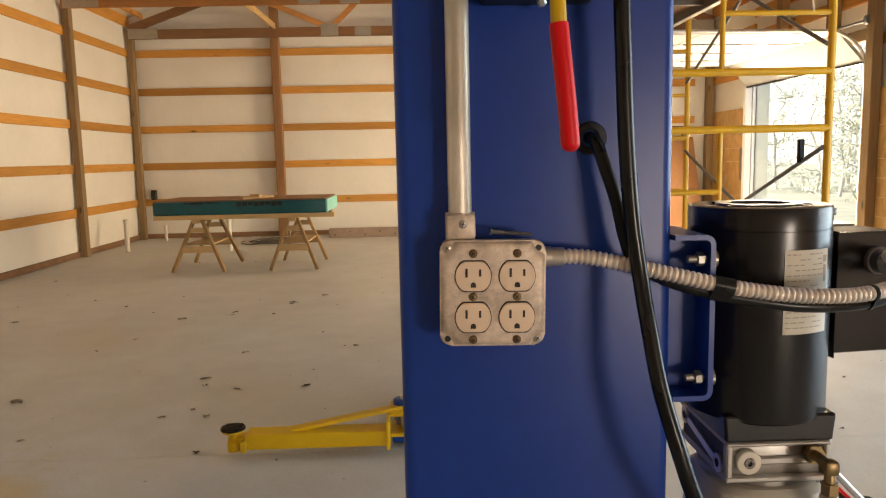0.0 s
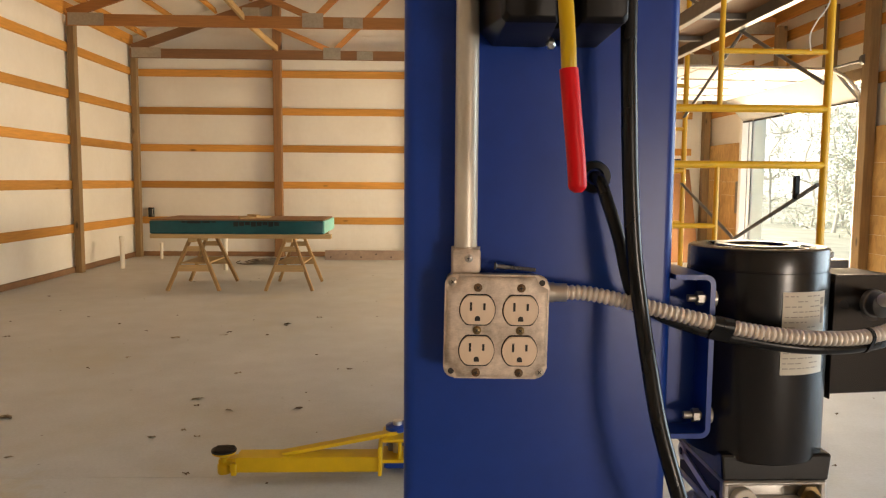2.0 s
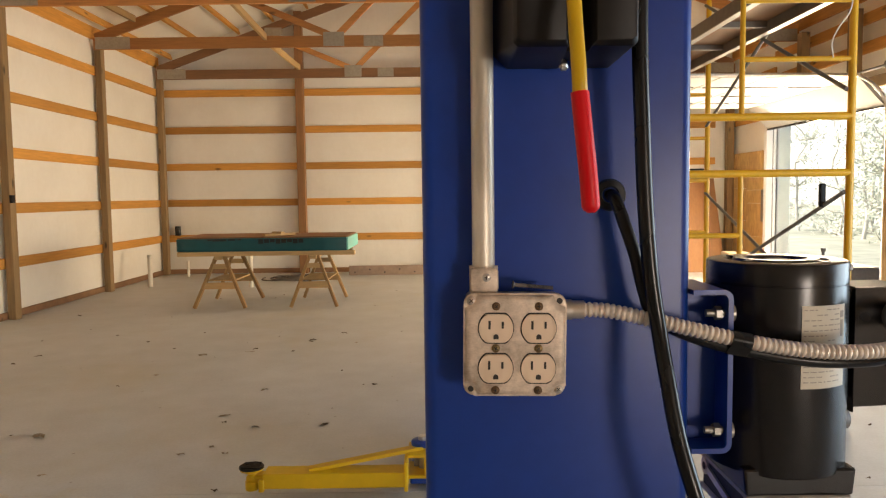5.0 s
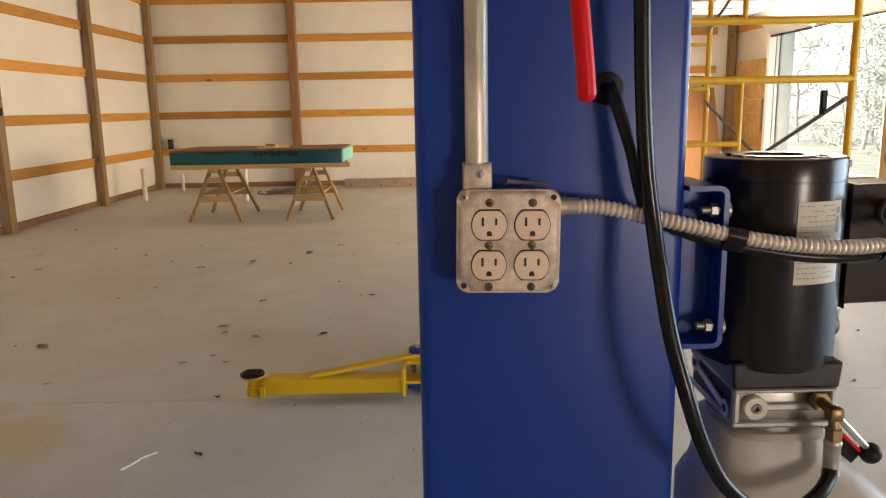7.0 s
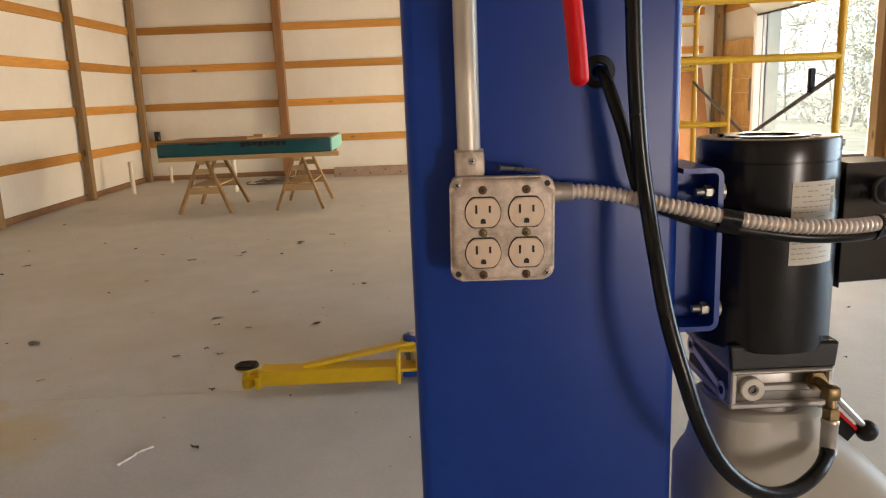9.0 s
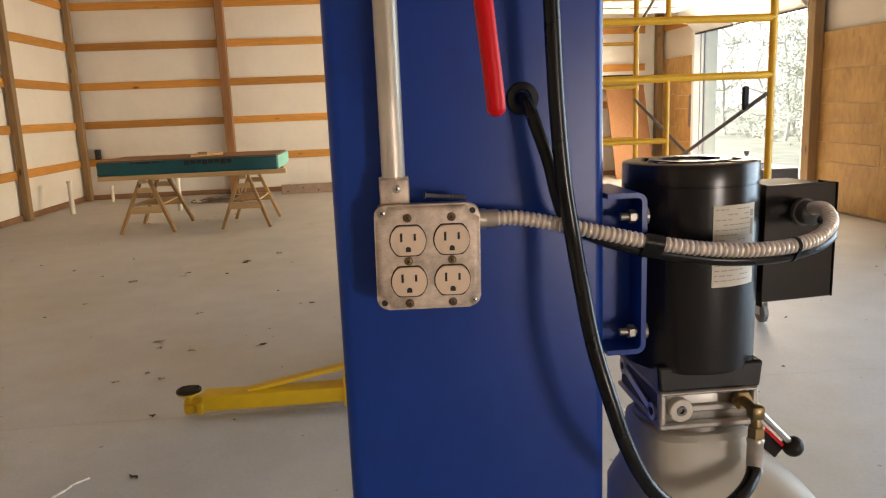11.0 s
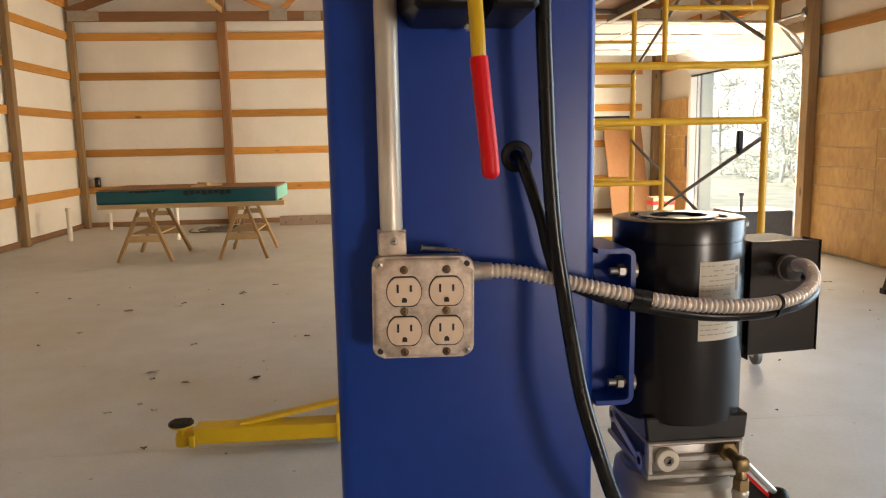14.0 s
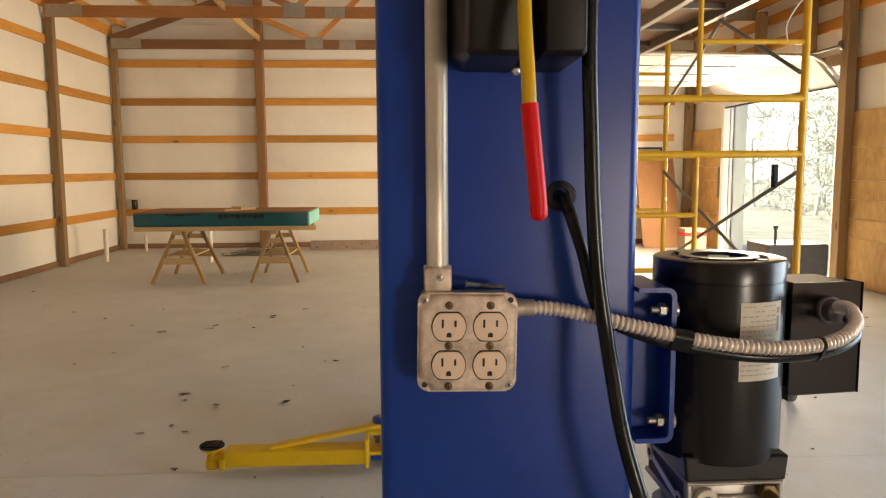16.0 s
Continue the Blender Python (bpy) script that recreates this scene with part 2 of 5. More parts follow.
REVEAL = plain("pale_green_grey_trim", (0.56, 0.62, 0.57), 0.5, 0, 0.06, 8.0)
SIDING = plain("metal_cladding", (0.5, 0.5, 0.48), 0.4, 0.3, 0.06, 8.0)


# ---- building blocks ----
BASE = {}


def thing(name, base, label="", category="", group="", kind=""):
    ob = new(name)
    ob.location = base
    ob.empty_display_size = 0.1
    BASE[ob] = Vector(base)
    return tagged(ob, label, category, group, kind)


def part(name, bm, mat, parent=None, label="", smooth=False):
    """One mesh object, built in world metres, under its thing or part."""
    base = BASE.get(parent, Vector((0, 0, 0)))
    bmesh.ops.translate(bm, verts=bm.verts, vec=-base)
    bmesh.ops.recalc_face_normals(bm, faces=bm.faces)
    me = bpy.data.meshes.new(name)
    bm.to_mesh(me)
    bm.free()
    if smooth:
        for p in me.polygons:
            p.use_smooth = True
        me.set_sharp_from_angle(angle=radians(40))
    me.materials.append(mat)
    ob = new(name, me)
    if parent is not None:
        ob.parent = parent
    BASE[ob] = base
    if label:
        ob["label"] = label
    return ob


def solo(name, bm, mat, base, label, category, group="", kind="", smooth=False):
    """A thing of one mesh, with its origin at its base."""
    bmesh.ops.translate(bm, verts=bm.verts, vec=-Vector(base))
    ob = part(name, bm, mat, None, "", smooth)
    ob.location = base
    BASE[ob] = Vector(base)
    return tagged(ob, label, category, group, kind)


def B():
    return bmesh.new()


def box(bm, x0, x1, y0, y1, z0, z1, bevel=0.0, seg=2):
    m = Matrix.LocRotScale(((x0 + x1) / 2, (y0 + y1) / 2, (z0 + z1) / 2), None, (abs(x1 - x0), abs(y1 - y0), abs(z1 - z0)))
    v = bmesh.ops.create_cube(bm, size=1, matrix=m)["verts"]
    if bevel:
        e = list({e for w in v for e in w.link_edges})
        bmesh.ops.bevel(bm, geom=e, offset=bevel, segments=seg, affect="EDGES", profile=0.5)
    return bm


def boxed(x0, x1, y0, y1, z0, z1, bevel=0.0, seg=2):
    return box(B(), x0, x1, y0, y1, z0, z1, bevel, seg)


def cyl(bm, p0, p1, r0, r1=None, seg=24, cap=True):
    p0, p1 = Vector(p0), Vector(p1)
    d = p1 - p0
    m = Matrix.Translation((p0 + p1) / 2) @ d.to_track_quat("Z", "Y").to_matrix().to_4x4()
    bmesh.ops.create_cone(bm, cap_ends=cap, segments=seg, radius1=r0, radius2=r0 if r1 is None else r1, depth=d.length, matrix=m)
    return bm


def lathe(bm, profile, centre, axis=(0, 0, 1), seg=40):
    """Turn a profile of (radius, height) about an axis through the centre."""
    q = Vector(axis).to_track_quat("Z", "Y").to_matrix()
    rings = []
    for r, h in profile:
        ring = []
        for k in range(seg):
            a = 2 * math.pi * k / seg
            ring.append(bm.verts.new(Vector(centre) + q @ Vector((r * math.cos(a), r * math.sin(a), h))))
        rings.append(ring)
    for a, b in zip(rings, rings[1:]):
        for k in range(seg):
            bm.faces.new((a[k], a[(k + 1) % seg], b[(k + 1) % seg], b[k]))
    for ring in (rings[0], rings[-1]):
        bm.faces.new(ring)
    return bm


def smooth_path(points, step=6):
    pts = [Vector(p) for p in points]
    ext = [2 * pts[0] - pts[1]] + pts + [2 * pts[-1] - pts[-2]]
    out = []
    for i in range(1, len(ext) - 2):
        a, b, c, d = ext[i - 1:i + 3]
        for k in range(step):
            t = k / step
            out.append(0.5 * (2 * b + (c - a) * t + (2 * a - 5 * b + 4 * c - d) * t * t + (3 * b - a - 3 * c + d) * t ** 3))
    out.append(pts[-1])
    return out


def tube(bm, pts, radius, seg=12):
    """A round tube along a path; the radius may be a function of the length run."""
    pts = [Vector(p) for p in pts]
    run, rings, side = 0.0, [], None
    for i, p in enumerate(pts):
        if i:
            run += (p - pts[i - 1]).length
        d = (pts[min(i + 1, len(pts) - 1)] - pts[max(i - 1, 0)]).normalized()
        if side is None:
            side = d.orthogonal().normalized()
        side = (side - d * side.dot(d)).normalized()
        up = d.cross(side)
        r = radius(run) if callable(radius) else radius
        rings.append([bm.verts.new(p + r * (math.cos(2 * math.pi * k / seg) * side + math.sin(2 * math.pi * k / seg) * up)) for k in range(seg)])
    for a, b in zip(rings, rings[1:]):
        for k in range(seg):
            bm.faces.new((a[k], a[(k + 1) % seg], b[(k + 1) % seg], b[k]))
    bm.faces.new(rings[0])
    bm.faces.new(rings[-1])
    return bm


def beam(bm, p0, p1, wide, high, up=(0, 0, 1)):
    """A straight timber or bar; high is measured towards up."""
    p0, p1 = Vector(p0), Vector(p1)
    d = (p1 - p0).normalized()
    s = d.cross(Vector(up)).normalized()
    u = s.cross(d)
    v = [bm.verts.new(p + a * wide / 2 * s + c * high / 2 * u) for p in (p0, p1) for a, c in ((-1, -1), (1, -1), (1, 1), (-1, 1))]
    for f in ((0, 1, 2, 3), (7, 6, 5, 4), (0, 4, 5, 1), (1, 5, 6, 2), (2, 6, 7, 3), (3, 7, 4, 0)):
        bm.faces.new([v[k] for k in f])
    return bm


def prism(bm, outline, axis, a, b):
    """Push a flat outline along an axis from a to b. Outline: the two other coordinates, in order."""
    def at(p, w):
        q = list(p)
        q.insert("xyz".index(axis), w)
        return q
    lo = [bm.verts.new(at(p, a)) for p in outline]
    hi = [bm.verts.new(at(p, b)) for p in outline]
    bm.faces.new(lo)
    bm.faces.new(hi)
    n = len(outline)
    for k in range(n):
        bm.faces.new((lo[k], lo[(k + 1) % n], hi[(k + 1) % n], hi[k]))
    return bm


def round_rect(x0, x1, z0, z1, r, seg=5):
    out = []
    for cx, cz, a0 in ((x1 - r, z1 - r, 0), (x0 + r, z1 - r, 90), (x0 + r, z0 + r, 180), (x1 - r, z0 + r, 270)):
        for k in range(seg + 1):
            a = radians(a0 + 90 * k / seg)
            out.append((cx + r * math.cos(a), cz + r * math.sin(a)))
    return out


# ---- the shell of the building ----
WEST, EAST, NORTH, SOUTH = -5.0, 5.2, 13.34, -6.2
EAVE, PITCH, RIDGE_X = 3.86, 0.35, 0.1
GIRTS = (0.645, 1.28, 1.925, 2.575, 3.23)
POST_Y = (13.23, 10.92, 8.47, 6.02, 3.57, 1.12, -1.33, -3.78)


def roof_z(x):
    return EAVE + PITCH * (5.1 - abs(x - RIDGE_X))


def pillow(axis, plane, inward, a0, a1, stops_a, top, seed):
    """Insulation facing that bellies out between girts and posts. axis: along which the wall runs."""
    bm = B()
    zs_stop = [0.06, *GIRTS, 3.76]
    na, nz = int((a1 - a0) / 0.1), 44
    grid = []
    for i in range(na + 1):
        a = a0 + (a1 - a0) * i / na
        da = min([abs(a - s) for s in stops_a] + [1.2])
        col = []
        for k in range(nz + 1):
            z = top * k / nz
            dz = min(abs(z - s) for s in zs_stop)
            belly = min(1.0, max(0.0, (dz - 0.06) / 0.18)) * min(1.0, max(0.15, (da - 0.06) / 0.3))
            n = noise.noise(Vector((a * 1.3, z * 2.1, seed))) * 0.5 + noise.noise(Vector((a * 5, z * 1.2, seed + 7))) * 0.22
            off = inward * (0.036 * belly * (0.75 + 0.5 * n) + 0.003 * n)
            col.append(bm.verts.new((a, plane + off, z) if axis == "x" else (plane + off, a, z)))
        grid.append(col)
    for i in range(na):
        for k in range(nz):
            bm.faces.new((grid[i][k], grid[i + 1][k], grid[i + 1][k + 1], grid[i][k + 1]))
    return bm


# floor with its sawn joints
floor = thing("floor", (0, 3, 0), "pale grey concrete slab with dry leaves and dust", "floor", kind="structure")
joints_y = (-6.2, -2.9, 3.31, 13.6)
joints_x = (-5.3, 5.3)
for ya, yb in zip(joints_y, joints_y[1:]):
    for xa, xb in zip(joints_x, joints_x[1:]):
        part("slab", boxed(xa + 0.001, xb - 0.001, ya + 0.001, yb - 0.001, -0.15, 0, 0.001, 1), CONCRETE, floor)
part("joint_bed", boxed(-5.29, 5.29, -6.19, 13.59, -0.16, -0.008), CONCRETE, floor, "dark sawn joint")

# west wall
wall_west = thing("wall_west", (WEST, 3.5, 0), "white insulated wall with timber posts and girts", "wall", kind="structure")
part("insulation", boxed(WEST - 0.06, WEST - 0.042, SOUTH, NORTH + 0.06, 0, EAVE + 0.1), FOIL, wall_west)
part("cladding", boxed(WEST - 0.09, WEST - 0.06, SOUTH, NORTH + 0.1, -0.1, EAVE + 0.12), SIDING, wall_west)
part("facing_sheet", pillow("y", WEST - 0.04, 1, 2.0, NORTH, POST_Y, 3.82, 3), FOIL, wall_west, smooth=True)
for z in GIRTS:
    for ya, yb in zip(POST_Y, POST_Y[1:]):
        part("girt", boxed(WEST - 0.04, WEST, yb + 0.003, ya - 0.003, z - 0.062, z + 0.062, 0.004, 1), WOOD_Y, wall_west)
part("skirt_board", boxed(WEST - 0.04, WEST, SOUTH, NORTH, 0.004, 0.085, 0.004, 1), SKIRT, wall_west)
part("eave_board", boxed(WEST - 0.04, WEST, SOUTH, NORTH, 3.68, 3.86, 0.004, 1), WOOD_Y, wall_west)
for y in POST_Y:
    part("post", boxed(WEST + 0.003, WEST + 0.098, y - 0.06, y + 0.06, 0, 3.57, 0.006, 1), POST_Z, wall_west)

# north gable wall
wall_north = thing("wall_north", (0, NORTH, 0), "white insulated gable wall with timber girts", "wall", kind="structure")
gable = [(WEST - 0.06, 0), (EAST + 0.1, 0), (EAST + 0.1, EAVE + 0.02), (RIDGE_X, EAVE + PITCH * 5.1 + 0.05), (WEST - 0.06, EAVE + 0.02)]
part("insulation", prism(B(), gable, "y", NORTH + 0.045, NORTH + 0.06), FOIL, wall_north)
part("cladding", prism(B(), gable, "y", NORTH + 0.06, NORTH + 0.09), SIDING, wall_north)
POST_X = (-4.93, -2.49, 0.0, 2.49, 4.93)
part("facing_sheet", pillow("x", NORTH + 0.043, -1, WEST - 0.02, EAST + 0.03, POST_X, 3.9, 11), FOIL, wall_north, smooth=True)
for z in GIRTS:
    for xa, xb in zip(POST_X, POST_X[1:]):
        part("girt", boxed(xa + 0.003, xb - 0.003, NORTH, NORTH + 0.04, z - 0.062, z + 0.062, 0.004, 1), WOOD_X, wall_north)
part("skirt_board", boxed(WEST, EAST, NORTH, NORTH + 0.04, 0.004, 0.085, 0.004, 1), SKIRT, wall_north)
for x in POST_X[1:-1]:
    part("post", boxed(x - 0.07, x + 0.07, NORTH - 0.143, NORTH - 0.003, 0, roof_z(x) - 0.12, 0.006, 1), WOOD_Z, wall_north)

# east wall with the open garage door
D0, D1, DH = 8.55, 11.61, 2.58
wall_east = thing("wall_east", (EAST, 5, 0), "strand board wall with white insulation above", "wall", kind="structure")


def east_sheet(y0, y1, z0, z1):
    part("board_sheet", boxed(EAST + rnd.uniform(0, 0.003), EAST + 0.012, y0 + 0.001, y1 - 0.001, z0 + 0.002, z1 - 0.002), OSB, wall_east)


rnd = random.Random(3)
for y0, y1 in ((11.65, 12.62), (12.62, 13.3), (7.25, 8.45), (6.35, 7.25), (5.2, 6.35), (4.05, 5.2), (-1.2, -0.05), (-2.4, -1.2), (-3.6, -2.4), (-4.9, -3.6), (-6.1, -4.9)):
    z = 0.02
    while z < 1.85:
        z1 = min(2.03, z + rnd.choice((0.22, 0.3, 0.38, 0.55)))
        if z1 > 1.88:
            z1 = 2.03
        east_sheet(y0, y1, z, z1)
        z = z1
for y0, y1, z0 in ((D1, NORTH + 0.05, 0), (4.02, D0, 0), (SOUTH, -0.02, 0), (-0.02, 4.02, 2.6), (D0, D1, DH)):
    part("insulation", boxed(EAST + 0.045, EAST + 0.06, y0, y1, z0, EAVE + 0.1), FOIL, wall_east)
    part("cladding", boxed(EAST + 0.06, EAST + 0.09, y0, y1, z0, EAVE + 0.12), SIDING, wall_east)
for z in (2.575, 3.23):
    for y0, y1 in ((SOUTH, -0.02), (4.02, D0 - 0.02), (D1 + 0.02, NORTH)):
        part("girt", boxed(EAST + 0.013, EAST + 0.043, y0, y1, z - 0.062, z + 0.062, 0.004, 1), WOOD_Y, wall_east)
for z in (3.1, 3.45):
    part("girt", boxed(EAST + 0.003, EAST + 0.043, D0 - 0.02, D1 + 0.02, z - 0.07, z + 0.07, 0.004, 1), WOOD_Y, wall_east)
part("eave_board", boxed(EAST + 0.003, EAST + 0.043, SOUTH, NORTH, 3.68, 3.86, 0.004, 1), WOOD_Y, wall_east)
part("header_board", boxed(EAST - 0.04, EAST + 0.003, D0 - 0.05, D1 + 0.05, DH, DH + 0.14, 0.005, 1), POST_Z, wall_east)
for y in (13.23, 8.415, 6.02, 4.1, -0.1, -3.78):
    part("post", boxed(EAST - 0.12, EAST - 0.003, y - 0.07, y + 0.07, 0, 3.57, 0.006, 1), POST_Z, wall_east)
for y in (9.2, 10.5):
    part("cripple_post", boxed(EAST - 0.163, EAST - 0.043, y - 0.07, y + 0.07, DH + 0.14, 3.57, 0.006, 1), POST_Z, wall_east)
part("jamb", boxed(EAST - 0.06, EAST + 0.1, D0 - 0.06, D0, 0, DH, 0.004, 1), POST_Z, wall_east)
part("jamb", boxed(EAST - 0.11, EAST - 0.012, D1, D1 + 0.09, 0, DH, 0.004, 1), JAMB_WHITE, wall_east, "white painted door jamb")
part("jamb_back", boxed(EAST - 0.02, EAST + 0.02, D1 + 0.012, D1 + 0.088, 0, DH), DARK_STEEL, wall_east, "dark gap behind the door stop")
part("door_stop", boxed(EAST + 0.002, EAST + 0.068, D1, D1 + 0.086, 0, DH, 0.004, 1), JAMB_WHITE, wall_east, "white painted door stop")
part("reveal", boxed(EAST + 0.071, EAST + 0.27, D1 + 0.004, D1 + 0.08, -0.1, DH, 0.004, 1), REVEAL, wall_east, "pale grey green outer door reveal")

# south wall behind the camera
wall_south = thing("wall_south", (0, SOUTH, 0), "plain white insulated gable wall with timber girts", "wall", kind="structure")
part("insulation", prism(B(), gable, "y", SOUTH - 0.03, SOUTH), FOIL, wall_south)
for z in GIRTS:
    part("girt", boxed(WEST, EAST, SOUTH + 0.003, SOUTH + 0.043, z - 0.062, z + 0.062, 0.004, 1), WOOD_X, wall_south)

# roof
bm = B()
for s in (-1, 1):
    xe = RIDGE_X + s * 5.35
    lo, hi = roof_z(xe) + 0.0, roof_z(RIDGE_X)
    prism(bm, [(RIDGE_X, hi), (xe, lo), (xe, lo + 0.03), (RIDGE_X, hi + 0.03)], "y", SOUTH - 0.1, NORTH + 0.15)
tagged(part("ceiling", bm, FOIL), "white insulation facing under the sloping roof", "ceiling", kind="structure")

roof_frame = thing("roof_purlins", (RIDGE_X, 3.5, 3.8), "orange pine purlins under the white roof lining", "purlins", kind="structure")
for s in (-1, 1):
    for k in range(1, 9):
        x = RIDGE_X + s * 0.61 * k
        z = roof_z(x) - 0.02
        bm = B()
        beam(bm, (x, SOUTH, z - 0.045), (x, NORTH, z - 0.045), 0.04, 0.09, up=(s * 0.33, 0, 1))
        part("purlin", bm, WOOD_Y, roof_frame)


def truss(y, drop=0.04):
    t = thing("roof_truss", (RIDGE_X, y, 3.56), "dark orange timber truss with grey nail plates", "truss", "roof trusses", "structure")
    w = 0.04

    def stick(name, a, b, high):
        bm = B()
        beam(bm, (a[0], y, a[1] - drop), (b[0], y, b[1] - drop), w, high)
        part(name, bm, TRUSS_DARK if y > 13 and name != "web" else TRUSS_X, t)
    stick("bottom_chord", (-4.98, 3.64), (5.18, 3.64), 0.16)
    rz = 3.74 + PITCH * 5.0
    stick("top_chord", (-4.95, 3.72), (RIDGE_X - 0.002, rz), 0.14)
    stick("top_chord", (5.15, 3.72), (RIDGE_X + 0.002, rz), 0.14)
    for s in (-1, 1):
        jx = RIDGE_X + s * 1.62
        stick("web", (jx + s * 0.03, 3.72), (RIDGE_X + s * 3.1, 4.33), 0.09)
        stick("web", (jx, 3.72), (jx, 4.83), 0.09)
        stick("web", (jx - s * 0.05, 3.72), (RIDGE_X + s * 0.06, 5.2), 0.09)
        for x, z, wx, hz in ((jx, 3.67, 0.3, 0.2), (RIDGE_X + s * 1.05, 3.64, 0.28, 0.15), (RIDGE_X + s * 4.8, 3.65, 0.5, 0.17), (RIDGE_X + s * 3.0, 4.36, 0.3, 0.14)):
            part("nail_plate", boxed(x - wx / 2, x + wx / 2, y - w / 2 - 0.006, y - w / 2 - 0.002, z - drop - hz / 2, z - drop + hz / 2), PLATE, t)
    return t


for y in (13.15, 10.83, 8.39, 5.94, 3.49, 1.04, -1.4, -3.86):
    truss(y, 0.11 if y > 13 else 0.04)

for a, b in (((-2.46, 13.12, 3.63), (-2.5, 10.86, 3.63)), ((-2.5, 10.8, 3.665), (-2.41, 8.3, 3.67)), ((-4.35, 10.75, 3.93), (-4.55, 8.5, 4.0))):
    bm = B()
    beam(bm, a, b, 0.04, 0.09)
    solo("diagonal_brace", bm, PALE_Y, b, "pale pine brace nailed between truss and post", "brace", "roof braces", "structure")

# ---- the vehicle lift ----
CX0, CX1, CY = -0.0195, 0.268, 0.757


def lift_column(name, x0, x1, yf, away, label):
    """A folded steel channel, its closed side at yf, opening towards away (+1 or -1 in y)."""
    col = thing(name, ((x0 + x1) / 2, yf + away * 0.13, 0), label, "lift column", "lift columns")
    d, th, r = 0.27, 0.007, 0.013
    outer, inner = [], []
    for k in range(7):
        a = radians(180 + 90 * k / 6)
        outer.append((x0 + r + r * math.cos(a), r + r * math.sin(a)))
        inner.append((x0 + r + (r - th) * math.cos(a), r + (r - th) * math.sin(a)))
    for k in range(7):
        a = radians(270 + 90 * k / 6)
        outer.append((x1 - r + r * math.cos(a), r + r * math.sin(a)))
        inner.append((x1 - r + (r - th) * math.cos(a), r + (r - th) * math.sin(a)))
    lips_o = [(x0, d)] + outer + [(x1, d)]
    lips_i = [(x0 + 0.05, d), (x0 + 0.05, d - th), (x0 + th, d - th)] + inner + [(x1 - th, d - th), (x1 - 0.05, d - th), (x1 - 0.05, d)]
    ring = lips_o + lips_i[::-1]
    bm = prism(B(), [(x, yf + away * v) for x, v in ring], "z", 0.012, 3.45)
    part("column_body", bm, BLUE, col, smooth=True)
    part("base_plate", boxed(x0 - 0.08, x1 + 0.08, min(yf - away * 0.06, yf + away * 0.4), max(yf - away * 0.06, yf + away * 0.4), 0, 0.012, 0.002, 1), BLUE, col)
    for x in (x0 - 0.05, x1 + 0.05):
        for v in (0.0, 0.34):
            part("anchor_bolt", cyl(B(), (x, yf + away * v, 0.012), (x, yf + away * v, 0.04), 0.013, seg=6), BRIGHT, col)
    return col


near_column = lift_column("lift_column", CX0, CX1, CY, 1, "glossy blue steel column of a vehicle lift")
far_column = lift_column("lift_column", CX0, CX1, 4.02, -1, "blue steel lift column with a yellow arm at its foot")
bm = B()
lathe(bm, [(0.0172, -0.012), (0.0172, 0), (0.0155, 0.0035), (0.0095, 0.0035), (0.008, 0.0), (0.008, -0.012)], (0.18, CY, 1.366), (0, -1, 0), 32)
part("cable_grommet", bm, RUBBER, near_column, "black rubber grommet", True)

# arms at the foot of the far column, one to each side, on one carriage
carriage = thing("lift_carriage", (0.124, 3.6, 0), "blue steel lift carriage with two yellow arms at its foot", "lift carriage")
part("carriage_plate", boxed(-0.16, 0.41, 3.32, 3.7, 0.03, 0.064, 0.006, 1), BLUE, carriage)
part("carriage_body", boxed(0.0, 0.25, 3.5, 3.74, 0.064, 0.9, 0.006, 1), BLUE, carriage)
part("carriage_foot", boxed(0.03, 0.22, 3.52, 3.72, 0.0125, 0.03), BLUE, carriage)


